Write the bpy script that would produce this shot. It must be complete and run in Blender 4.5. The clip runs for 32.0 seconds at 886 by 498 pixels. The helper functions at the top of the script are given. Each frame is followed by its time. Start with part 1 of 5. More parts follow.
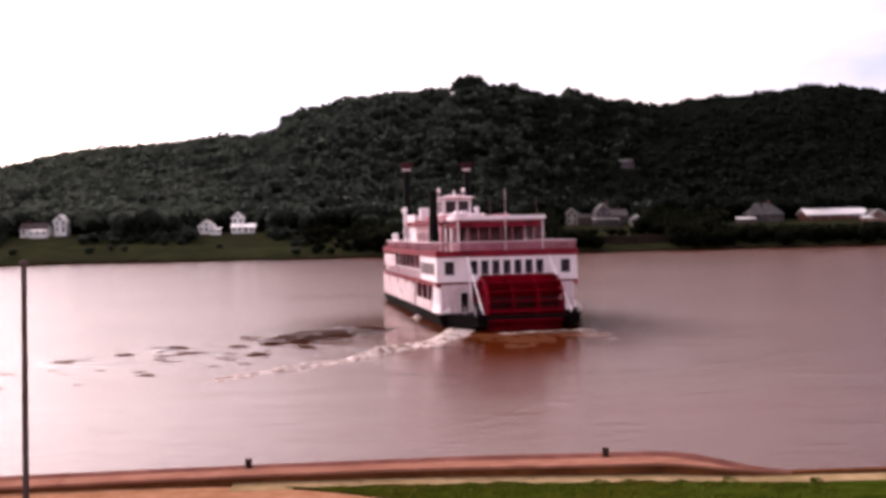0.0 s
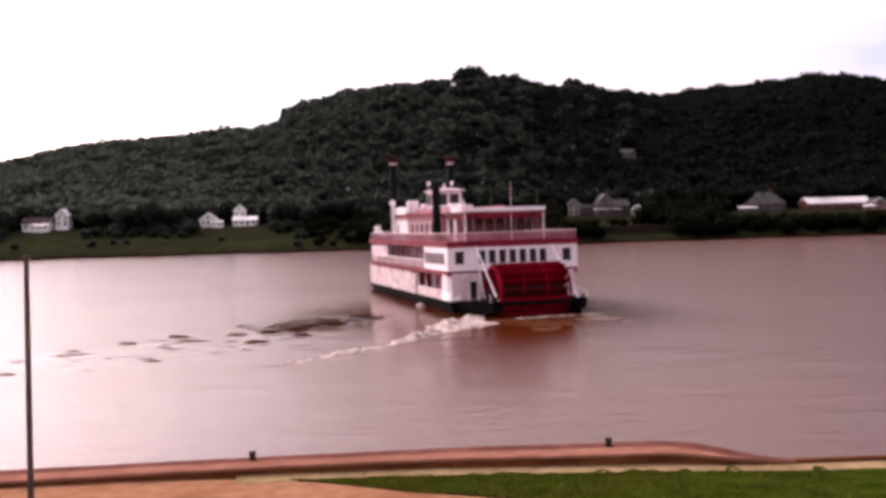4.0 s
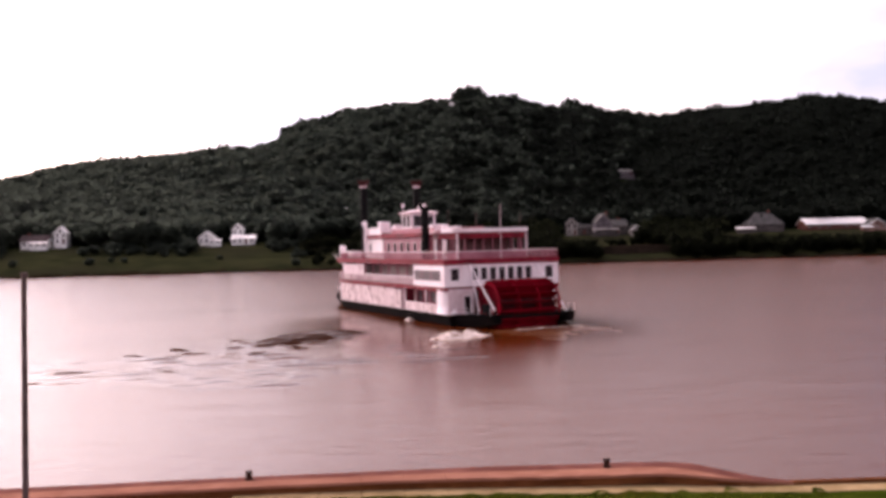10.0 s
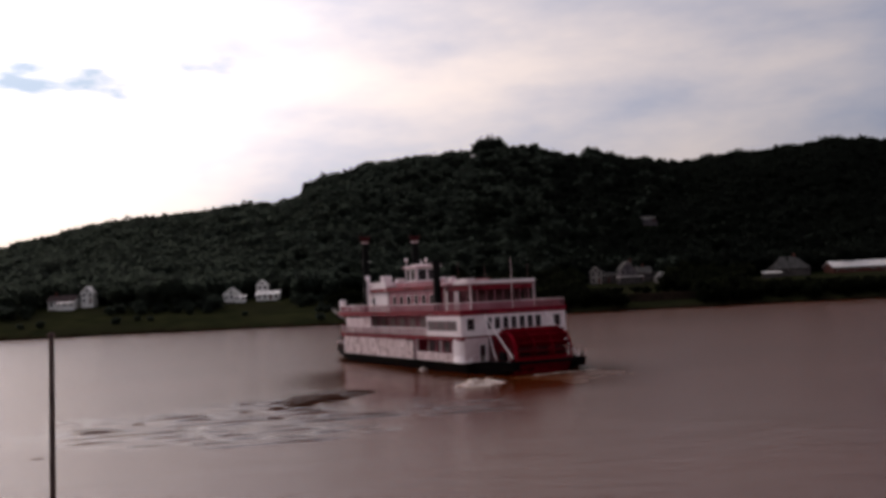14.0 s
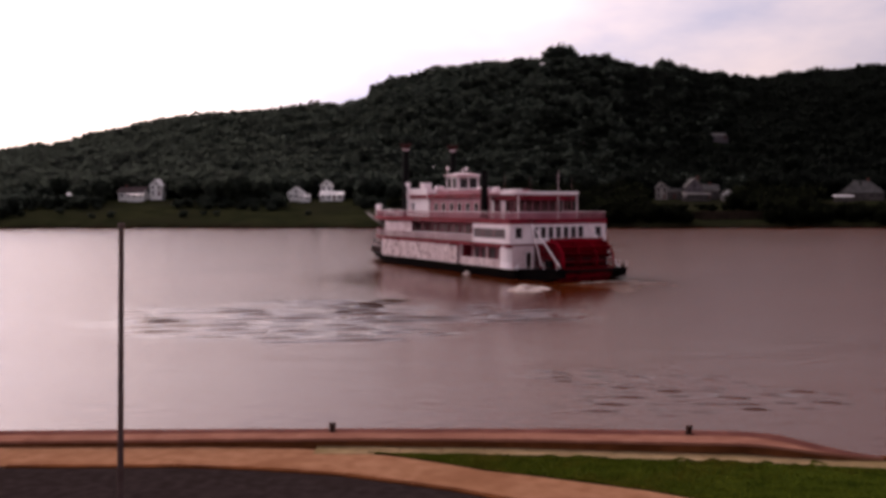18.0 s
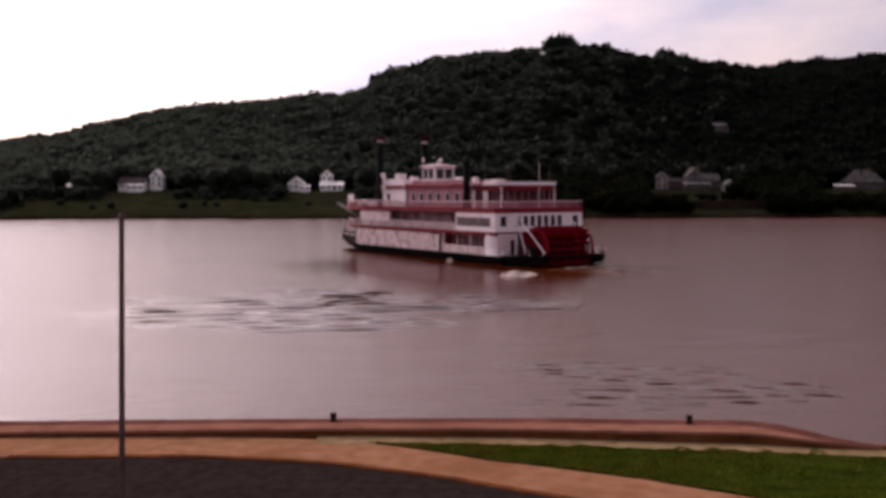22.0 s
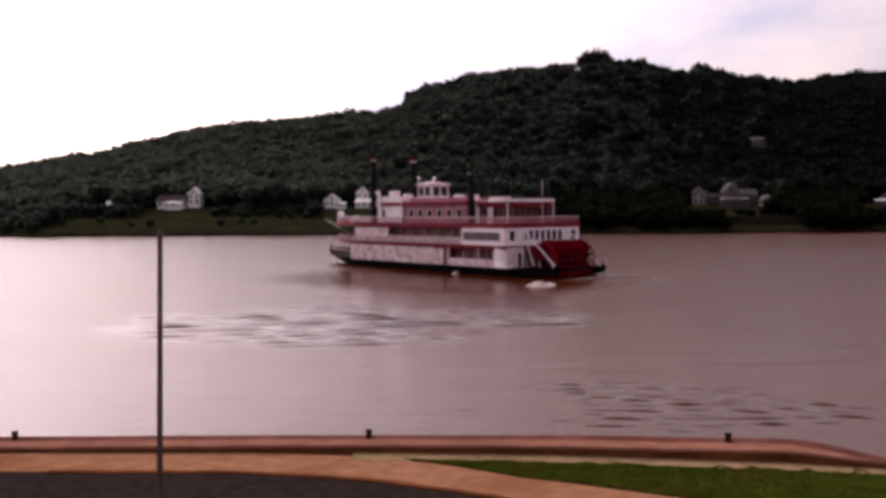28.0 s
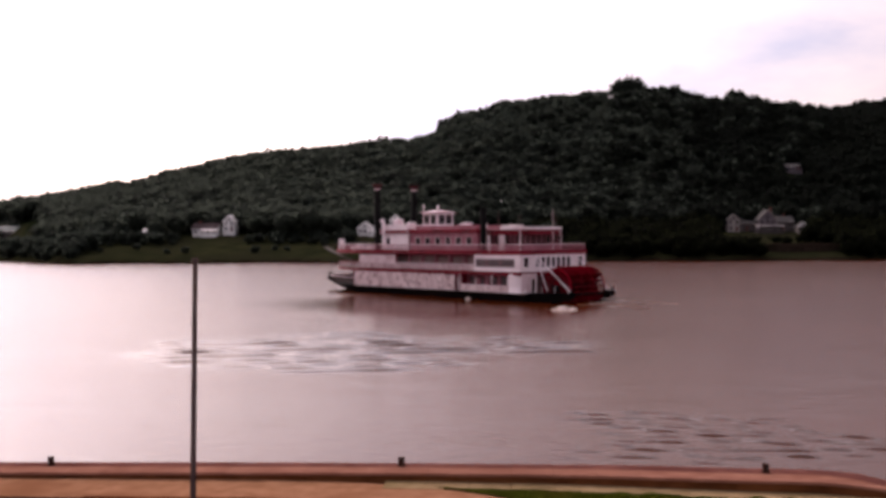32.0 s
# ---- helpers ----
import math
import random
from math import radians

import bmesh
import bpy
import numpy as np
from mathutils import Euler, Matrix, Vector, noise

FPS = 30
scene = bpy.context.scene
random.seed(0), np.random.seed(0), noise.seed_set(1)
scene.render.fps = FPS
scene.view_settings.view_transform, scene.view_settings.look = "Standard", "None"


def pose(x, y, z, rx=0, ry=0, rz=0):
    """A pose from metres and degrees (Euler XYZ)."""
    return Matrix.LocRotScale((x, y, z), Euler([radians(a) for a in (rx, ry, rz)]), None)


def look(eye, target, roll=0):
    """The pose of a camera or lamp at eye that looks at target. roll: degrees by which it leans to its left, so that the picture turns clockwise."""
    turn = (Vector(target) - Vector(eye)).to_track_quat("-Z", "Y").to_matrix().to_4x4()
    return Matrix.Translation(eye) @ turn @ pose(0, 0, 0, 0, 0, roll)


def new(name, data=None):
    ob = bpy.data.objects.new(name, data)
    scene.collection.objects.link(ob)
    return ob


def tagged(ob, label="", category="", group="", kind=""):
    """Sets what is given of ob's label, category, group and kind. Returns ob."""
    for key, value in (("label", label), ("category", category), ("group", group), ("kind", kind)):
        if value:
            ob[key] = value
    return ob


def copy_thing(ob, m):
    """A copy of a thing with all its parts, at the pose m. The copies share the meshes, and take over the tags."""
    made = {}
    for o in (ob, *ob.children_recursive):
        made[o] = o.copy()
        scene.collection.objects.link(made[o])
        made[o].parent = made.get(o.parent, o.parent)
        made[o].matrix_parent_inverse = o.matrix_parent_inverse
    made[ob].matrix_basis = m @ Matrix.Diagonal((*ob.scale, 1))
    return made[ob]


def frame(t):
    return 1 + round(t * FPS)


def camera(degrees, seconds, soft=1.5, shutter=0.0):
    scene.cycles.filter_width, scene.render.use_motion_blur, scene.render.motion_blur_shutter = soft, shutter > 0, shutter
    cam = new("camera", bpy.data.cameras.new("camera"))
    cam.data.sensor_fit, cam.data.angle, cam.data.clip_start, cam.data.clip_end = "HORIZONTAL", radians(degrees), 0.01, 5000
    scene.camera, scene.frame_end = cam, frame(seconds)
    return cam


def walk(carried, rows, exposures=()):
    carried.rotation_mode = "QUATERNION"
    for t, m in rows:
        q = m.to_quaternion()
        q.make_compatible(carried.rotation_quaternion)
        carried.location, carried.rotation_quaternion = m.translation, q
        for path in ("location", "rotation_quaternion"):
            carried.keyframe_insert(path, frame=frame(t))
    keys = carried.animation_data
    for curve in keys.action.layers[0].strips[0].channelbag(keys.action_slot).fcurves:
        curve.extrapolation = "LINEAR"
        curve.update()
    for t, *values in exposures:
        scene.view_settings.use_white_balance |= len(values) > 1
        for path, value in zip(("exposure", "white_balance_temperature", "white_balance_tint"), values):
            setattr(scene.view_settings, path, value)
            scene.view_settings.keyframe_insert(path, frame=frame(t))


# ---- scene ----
# camera: stands high above the near bank and only turns
EYE = (0.0, 0.0, 9.46)


def view(yaw, pitch, roll):
    return Matrix.Translation(EYE) @ pose(0, 0, 0, 0, 0, yaw) @ pose(0, 0, 0, 90 + pitch) @ pose(0, 0, 0, 0, 0, roll)


cam = camera(48.0, 32.0, soft=3.7)
PATH = [
    (0.0, -5.01, -1.02, -1.23), (0.5, -4.34, -0.88, -1.32), (1.0, -4.29, -1.27, -1.5), (1.5, -4.25, -1.07, -1.59),
    (2.0, -4.77, -1.06, -1.35), (2.5, -4.29, -1.46, -1.47), (3.0, -4.34, -1.55, -1.28), (3.5, -4.77, -1.56, -1.37),
    (4.0, -4.89, -1.51, -1.63), (4.5, -4.97, -0.75, -1.65), (6.5, -5.35, -0.78, -1.42), (7.0, -5.06, -0.75, -1.36),
    (7.5, -5.08, -0.86, -1.02), (8.0, -5.1, -0.84, -1.08), (8.5, -4.9, -0.43, -1.73), (9.0, -4.7, -0.21, -1.26),
    (9.5, -5.01, -0.18, -1.2), (10.0, -5.02, -0.4, -1.41), (10.5, -4.97, -0.48, -1.25), (11.0, -4.85, -0.56, -1.4),
    (11.5, -4.1, -0.9, -1.71), (12.0, -4.12, 1.15, -2.8), (12.5, -3.18, 3.95, -2.32), (13.0, -3.08, 4.29, -1.95),
    (13.5, -3.48, 3.6, -2.19), (14.0, -3.77, 2.61, -2.68), (14.5, -3.68, 2.12, -1.63), (15.0, -2.28, 1.26, -0.52),
    (15.5, -1.85, -1.69, -0.38), (17.5, 0.08, -2.76, -0.26), (18.0, -0.06, -2.64, -0.03), (18.5, 0.41, -2.83, -0.16),
    (19.0, 0.27, -2.74, -0.31), (19.5, 0.53, -2.78, -0.26), (20.0, 0.11, -2.79, -0.28), (20.5, -0.01, -2.85, -0.01),
    (21.0, -0.05, -2.62, 0), (21.5, -0.08, -2.78, -0.05), (22.0, -0.04, -3.21, -0.14), (22.5, 0.69, -3.36, 0.26),
    (23.0, 0.32, -3.11, 0.36), (23.5, 0.4, -3.03, 0.17), (24.0, 0.08, -3.03, 0.41), (24.5, -0.28, -3.59, 0.51),
    (25.0, 0.14, -3.32, 0.04), (25.5, 0.31, -2.91, 0.09), (27.5, 1.59, -2.33, -0.17), (28.0, 1.98, -2.26, -0.38),
    (28.5, 2.04, -1.92, -0.14), (29.0, 2.63, -1.72, -0.7), (29.5, 3.23, -1.44, -1.29), (30.0, 2.99, -1.35, -0.41),
    (30.5, 3.27, -0.82, -0.43), (31.0, 3.35, -0.91, -0.56), (31.5, 3.67, -0.93, -0.75), (32.0, 3.86, -0.67, -0.38),
]
walk(cam, [(t, view(y, p, r)) for t, y, p, r in PATH],
     exposures=[(0.0, 0.92, 8400, 38), (11.5, 0.92, 8400, 38), (12.0, 0.70, 8300, 35), (12.5, -0.36, 8000, 25), (13.2, -0.40, 8000, 25), (14.0, -0.54, 8200, 24), (15.0, -0.06, 8200, 28),
                (15.5, -0.06, 8400, 33), (18.0, -0.07, 8400, 38), (25.5, -0.05, 8400, 38), (28.0, 0.14, 8400, 37), (32.0, 0.26, 8400, 36)])

# ---- daylight: an overcast sky that is brightest where the sun stands behind the clouds
SUN_AZ, SUN_EL = -37.0, 34.0          # degrees clockwise from straight ahead (+y), and up
world = bpy.data.worlds.new("sky")
scene.world = world
world.use_nodes = True
wn, wl = world.node_tree.nodes, world.node_tree.links
wn.clear()
w_out, w_bg = wn.new("ShaderNodeOutputWorld"), wn.new("ShaderNodeBackground")
w_sky = wn.new("ShaderNodeTexSky")
w_sky.sky_type, w_sky.sun_disc = "NISHITA", False
w_sky.sun_elevation, w_sky.sun_rotation = radians(SUN_EL), radians(SUN_AZ)
w_sky.air_density, w_sky.dust_density, w_sky.ozone_density = 1.0, 6.0, 1.0
w_co, w_map = wn.new("ShaderNodeTexCoord"), wn.new("ShaderNodeMapping")
w_map.inputs["Scale"].default_value = (2.0, 2.0, 6.0)
w_no = wn.new("ShaderNodeTexNoise")
w_no.inputs["Scale"].default_value, w_no.inputs["Detail"].default_value, w_no.inputs["Roughness"].default_value = 1.3, 8, 0.55
w_grey, w_soft, w_cloud = wn.new("ShaderNodeRGBToBW"), wn.new("ShaderNodeMix"), wn.new("ShaderNodeMix")
w_soft.data_type = w_cloud.data_type = "RGBA"
w_soft.inputs[0].default_value = 0.75
w_cloud.blend_type, w_cloud.inputs[0].default_value = "MULTIPLY", 1.0
w_r2 = wn.new("ShaderNodeValToRGB")
w_r2.color_ramp.elements[0].position, w_r2.color_ramp.elements[0].color = 0.36, (0.66, 0.88, 1.26, 1)
w_r2.color_ramp.elements[1].position, w_r2.color_ramp.elements[1].color = 0.62, (1.36, 1.44, 1.56, 1)
wl.new(w_co.outputs["Generated"], w_map.inputs["Vector"])
wl.new(w_map.outputs["Vector"], w_no.inputs["Vector"])
wl.new(w_no.outputs["Fac"], w_r2.inputs["Fac"])
wl.new(w_sky.outputs["Color"], w_grey.inputs["Color"])
wl.new(w_sky.outputs["Color"], w_soft.inputs[6])
wl.new(w_grey.outputs["Val"], w_soft.inputs[7])
w_even = wn.new("ShaderNodeMix")
w_even.data_type, w_even.inputs[0].default_value, w_even.inputs[7].default_value = "RGBA", 0.25, (5.0, 5.0, 5.2, 1)
wl.new(w_soft.outputs[2], w_even.inputs[6])
wl.new(w_even.outputs[2], w_cloud.inputs[6])
wl.new(w_r2.outputs["Color"], w_cloud.inputs[7])
# a small blue gap in the clouds, low over the hill
w_dir, w_gap, w_dist = wn.new("ShaderNodeVectorMath"), wn.new("ShaderNodeMapRange"), wn.new("ShaderNodeVectorMath")
w_dir.operation, w_dist.operation = "MULTIPLY_ADD", "LENGTH"
w_dir.inputs[1].default_value, w_dir.inputs[2].default_value = (9.5, 4.0, 62.0), (2.90, -3.72, -13.2)
wl.new(w_co.outputs["Generated"], w_dir.inputs[0])
wl.new(w_dir.outputs["Vector"], w_dist.inputs[0])
w_fray = wn.new("ShaderNodeMath")
w_fray.operation, w_fray.inputs[1].default_value = "MULTIPLY_ADD", 4.2
wl.new(w_no.outputs["Fac"], w_fray.inputs[0])
w_no2, w_fray2 = wn.new("ShaderNodeTexNoise"), wn.new("ShaderNodeMath")
w_no2.inputs["Scale"].default_value, w_no2.inputs["Detail"].default_value = 9.0, 4
wl.new(w_map.outputs["Vector"], w_no2.inputs["Vector"])
w_fray2.operation, w_fray2.inputs[1].default_value = "MULTIPLY_ADD", 5.0
wl.new(w_no2.outputs["Fac"], w_fray2.inputs[0])
wl.new(w_dist.outputs["Value"], w_fray2.inputs[2])
wl.new(w_fray2.outputs["Value"], w_fray.inputs[2])
w_gap.inputs["From Min"].default_value, w_gap.inputs["From Max"].default_value = 4.6, 6.0
w_gap.inputs["To Min"].default_value, w_gap.inputs["To Max"].default_value = 0.85, 0.0
wl.new(w_fray.outputs["Value"], w_gap.inputs["Value"])
w_hole = wn.new("ShaderNodeMix")
w_hole.data_type, w_hole.inputs[7].default_value = "RGBA", (3.4, 6.0, 9.0, 1)
wl.new(w_gap.outputs["Result"], w_hole.inputs[0])
wl.new(w_cloud.outputs[2], w_hole.inputs[6])
wl.new(w_hole.outputs[2], w_bg.inputs["Color"])
wl.new(w_bg.outputs["Background"], w_out.inputs["Surface"])
w_bg.inputs["Strength"].default_value = 0.15

sun = new("sun", bpy.data.lights.new("sun", "SUN"))
sun.data.energy, sun.data.angle, sun.data.color = 0.25, radians(40), (1.0, 0.95, 0.88)
sun.matrix_world = look((0, 0, 0), (-math.sin(radians(SUN_AZ)) * math.cos(radians(SUN_EL)), -math.cos(radians(SUN_AZ)) * math.cos(radians(SUN_EL)), -math.sin(radians(SUN_EL))))


# ---- materials
def material(name, dark, light, rough=0.6, scale=1.0, metal=0.0, bump=0.0, bump_scale=None, stain=None, stain_scale=0.2, spec=0.5, per_island=0.0, per_object=0.0, stretch=(1, 1, 1)):
    """Two tones mixed by fine noise, large soft stains, and relief."""
    m = bpy.data.materials.new(name)
    m.use_nodes = True
    n, l = m.node_tree.nodes, m.node_tree.links
    b = n["Principled BSDF"]
    co, mp = n.new("ShaderNodeTexCoord"), n.new("ShaderNodeMapping")
    mp.inputs["Scale"].default_value = stretch
    l.new(co.outputs["Object"], mp.inputs["Vector"])
    fine = n.new("ShaderNodeTexNoise")
    fine.inputs["Scale"].default_value, fine.inputs["Detail"].default_value = scale, 6
    l.new(mp.outputs["Vector"], fine.inputs["Vector"])
    ramp = n.new("ShaderNodeValToRGB")
    ramp.color_ramp.elements[0].position, ramp.color_ramp.elements[0].color = 0.35, (*dark, 1)
    ramp.color_ramp.elements[1].position, ramp.color_ramp.elements[1].color = 0.65, (*light, 1)
    l.new(fine.outputs["Fac"], ramp.inputs["Fac"])
    col = ramp.outputs["Color"]
    if stain:
        big = n.new("ShaderNodeTexNoise")
        big.inputs["Scale"].default_value, big.inputs["Detail"].default_value = stain_scale, 4
        l.new(co.outputs["Object"], big.inputs["Vector"])
        r2 = n.new("ShaderNodeValToRGB")
        r2.color_ramp.elements[0].position, r2.color_ramp.elements[1].position = 0.5, 0.7
        l.new(big.outputs["Fac"], r2.inputs["Fac"])
        mx = n.new("ShaderNodeMix")
        mx.data_type = "RGBA"
        l.new(r2.outputs["Color"], mx.inputs[0])
        l.new(col, mx.inputs[6])
        mx.inputs[7].default_value = (*stain, 1)
        col = mx.outputs[2]
    for amount, kind in ((per_island, "island"), (per_object, "object")):
        if amount:
            src = n.new("ShaderNodeNewGeometry").outputs["Random Per Island"] if kind == "island" else n.new("ShaderNodeObjectInfo").outputs["Random"]
            rg = n.new("ShaderNodeMapRange")
            rg.inputs["To Min"].default_value, rg.inputs["To Max"].default_value = 1 - amount, 1 + amount
            l.new(src, rg.inputs["Value"])
            hs = n.new("ShaderNodeHueSaturation")
            l.new(rg.outputs["Result"], hs.inputs["Value"])
            l.new(col, hs.inputs["Color"])
            col = hs.outputs["Color"]
    l.new(col, b.inputs["Base Color"])
    b.inputs["Roughness"].default_value, b.inputs["Metallic"].default_value, b.inputs["Specular IOR Level"].default_value = rough, metal, spec
    if bump:
        bn = n.new("ShaderNodeTexNoise")
        bn.inputs["Scale"].default_value, bn.inputs["Detail"].default_value = bump_scale or scale * 4, 5
        l.new(mp.outputs["Vector"], bn.inputs["Vector"])
        bp = n.new("ShaderNodeBump")
        bp.inputs["Strength"].default_value, bp.inputs["Distance"].default_value = 1.0, bump
        l.new(bn.outputs["Fac"], bp.inputs["Height"])
        l.new(bp.outputs["Normal"], b.inputs["Normal"])
    return m


def water_material(name, muddy, rough, ripple, swell, ior=1.333, smooth_mid=None):
    """Muddy water: calm and ruffled patches, small ripples and a slow swell; the last argument smooths the middle of
    its own mesh.
    """
    m = bpy.data.materials.new(name)
    m.use_nodes = True
    n, l = m.node_tree.nodes, m.node_tree.links
    b = n["Principled BSDF"]
    co = n.new("ShaderNodeNewGeometry")
    big = n.new("ShaderNodeTexNoise")
    big.inputs["Scale"].default_value, big.inputs["Detail"].default_value = 0.035, 4
    wide = n.new("ShaderNodeMapping")
    wide.inputs["Scale"].default_value = (0.5, 1.6, 1)
    l.new(co.outputs["Position"], wide.inputs["Vector"])
    l.new(wide.outputs["Vector"], big.inputs["Vector"])
    ramp = n.new("ShaderNodeValToRGB")
    ramp.color_ramp.elements[0].position, ramp.color_ramp.elements[0].color = 0.3, (*muddy, 1)
    ramp.color_ramp.elements[1].position, ramp.color_ramp.elements[1].color = 0.7, (muddy[0] * 1.2, muddy[1] * 1.18, muddy[2] * 1.15, 1)
    l.new(big.outputs["Fac"], ramp.inputs["Fac"])
    l.new(ramp.outputs["Color"], b.inputs["Base Color"])
    ruffle = n.new("ShaderNodeMapRange")
    ruffle.inputs["From Min"].default_value, ruffle.inputs["From Max"].default_value = 0.35, 0.65
    ruffle.inputs["To Min"].default_value, ruffle.inputs["To Max"].default_value = rough * 0.95, rough * 1.07
    l.new(big.outputs["Fac"], ruffle.inputs["Value"])
    l.new(ruffle.outputs["Result"], b.inputs["Roughness"])
    if smooth_mid:
        calm, own, far, away = n.new("ShaderNodeMix"), n.new("ShaderNodeTexCoord"), n.new("ShaderNodeVectorMath"), n.new("ShaderNodeMapRange")
        far.operation = "LENGTH"
        away.interpolation_type = "SMOOTHSTEP"
        size = n.new("ShaderNodeMapping")
        size.inputs["Scale"].default_value = (1 / smooth_mid[1], 1 / smooth_mid[2], 1)
        l.new(own.outputs["Object"], size.inputs["Vector"])
        l.new(size.outputs["Vector"], far.inputs[0])
        away.inputs["From Min"].default_value, away.inputs["From Max"].default_value = 0.3, 0.98
        l.new(far.outputs["Value"], away.inputs["Value"])
        l.new(away.outputs["Result"], calm.inputs[0])
        calm.inputs[2].default_value = smooth_mid[0]
        l.new(ruffle.outputs["Result"], calm.inputs[3])
        l.new(calm.outputs[0], b.inputs["Roughness"])
    b.inputs["IOR"].default_value = ior
    last = None
    for size, stretch, dist in ((0.8, (0.9, 1.3, 1), ripple), (0.16, (0.8, 1.3, 1), swell)):
        mp, no, bp = n.new("ShaderNodeMapping"), n.new("ShaderNodeTexNoise"), n.new("ShaderNodeBump")
        mp.inputs["Scale"].default_value = stretch
        no.inputs["Scale"].default_value, no.inputs["Detail"].default_value = size, 4
        bp.inputs["Distance"].default_value = dist
        l.new(co.outputs["Position"], mp.inputs["Vector"])
        l.new(mp.outputs["Vector"], no.inputs["Vector"])
        l.new(no.outputs["Fac"], bp.inputs["Height"])
        if last:
            l.new(last, bp.inputs["Normal"])
        last = bp.outputs["Normal"]
    l.new(last, b.inputs["Normal"])
    return m


WATER = water_material("muddy_water", (0.076, 0.0140, 0.0021), 0.24, 0.055, 0.08, 1.225)
SLICK = water_material("reflection_patch_water", (0.076, 0.0140, 0.0021), 0.24, 0.055, 0.08, 1.225, smooth_mid=(0.09, 33.0, 27.0))
# darker than the river: the dim wave and ripple faces are put into the colour
WAKE = water_material("dimmed_wave_water", (0.042, 0.0145, 0.0070), 0.2, 0.04, 0.03, 1.06)
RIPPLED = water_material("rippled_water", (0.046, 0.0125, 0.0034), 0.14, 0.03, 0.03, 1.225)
CHURN = water_material("churned_brown_water", (0.085, 0.026, 0.009), 0.3, 0.06, 0.08, 1.10)
FOAM = material("foam", (0.17, 0.085, 0.055), (0.66, 0.56, 0.51), 0.8, 1.6, bump=0.05, bump_scale=5)
WHITE = material("white_boat_paint", (0.90, 0.775, 0.80), (0.95, 0.85, 0.87), 0.4, 1.2, stain=(0.80, 0.65, 0.68), stain_scale=0.35, bump=0.004, bump_scale=8)
CREAM = material("weathered_white_paint", (0.64, 0.46, 0.48), (0.78, 0.62, 0.64), 0.55, 0.9, stain=(0.50, 0.31, 0.32), stain_scale=0.4, bump=0.004, bump_scale=6)
PINK = material("faded_rose_paint", (0.31, 0.080, 0.112), (0.43, 0.145, 0.185), 0.55, 0.8, stain=(0.24, 0.055, 0.08), stain_scale=0.3)
RED = material("wheel_red_paint", (0.165, 0.0025, 0.009), (0.265, 0.005, 0.014), 0.6, 1.5, stain=(0.10, 0.003, 0.007), stain_scale=0.5, per_object=0.25, spec=0.03)
TRIM = material("dark_red_trim", (0.19, 0.01, 0.022), (0.28, 0.02, 0.034), 0.5, 1.5, stain=(0.12, 0.01, 0.016), stain_scale=0.4, spec=0.1)
DULLRED = material("dull_red_paint", (0.05, 0.010, 0.012), (0.085, 0.016, 0.018), 0.7, 2.0, spec=0.05)
MAUVE = material("grimy_pinkish_white_paint", (0.56, 0.40, 0.40), (0.80, 0.65, 0.65), 0.55, 0.9, stain=(0.26, 0.13, 0.125), stain_scale=1.1, stretch=(1.4, 1, 0.7), bump=0.004, bump_scale=6)
BLACK = material("black_hull_paint", (0.004, 0.0032, 0.0035), (0.008, 0.0065, 0.0065), 0.6, 0.8, stain=(0.012, 0.007, 0.006), stain_scale=0.3, spec=0.01)
DECK = material("deck_boards", (0.16, 0.11, 0.10), (0.24, 0.17, 0.15), 0.7, 2.0, stretch=(0.3, 3, 1))
IRON = material("black_iron", (0.004, 0.004, 0.004), (0.009, 0.008, 0.008), 0.6, 3.0, spec=0.06)
GLASS = material("dark_glass", (0.02, 0.014, 0.016), (0.04, 0.028, 0.032), 0.15, 0.5, spec=0.3)
# pane for open cabin sides and doorways: the shade inside is its colour
SHADED = material("painted_opening_shade", (0.10, 0.070, 0.074), (0.16, 0.115, 0.120), 0.5, 0.4, spec=0.2)
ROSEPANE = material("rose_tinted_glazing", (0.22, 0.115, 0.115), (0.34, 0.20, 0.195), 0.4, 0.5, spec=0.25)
# dark fill behind openings, with the shade of the rooms in its colour
INSIDE = material("painted_interior_shade", (0.09, 0.03, 0.032), (0.16, 0.06, 0.06), 0.8, 0.7)
RUST = material("rusty_dark_iron", (0.026, 0.011, 0.008), (0.050, 0.020, 0.014), 0.8, 4.0, spec=0.05)
STEEL = material("dark_painted_steel", (0.085, 0.050, 0.046), (0.130, 0.083, 0.077), 0.7, 2.0, spec=0.03)
# leaf colours: haze over the left of the hill is put into the lighter ones
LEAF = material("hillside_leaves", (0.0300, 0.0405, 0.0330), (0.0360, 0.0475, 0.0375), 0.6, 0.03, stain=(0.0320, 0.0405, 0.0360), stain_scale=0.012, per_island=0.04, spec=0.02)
HAZELEAF = material("haze_lightened_leaves", (0.0400, 0.0525, 0.0415), (0.0480, 0.0610, 0.0470), 0.6, 0.03, stain=(0.0425, 0.0515, 0.0455), stain_scale=0.012, per_island=0.04, spec=0.02)
DARKLEAF = material("haze_free_leaves", (0.0062, 0.0090, 0.0068), (0.0090, 0.0124, 0.0088), 0.6, 0.03, stain=(0.0075, 0.0098, 0.0082), stain_scale=0.012, per_island=0.05, spec=0.02)
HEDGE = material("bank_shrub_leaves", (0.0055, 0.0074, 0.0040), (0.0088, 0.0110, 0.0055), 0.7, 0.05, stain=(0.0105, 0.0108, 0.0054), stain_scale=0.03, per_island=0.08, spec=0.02)


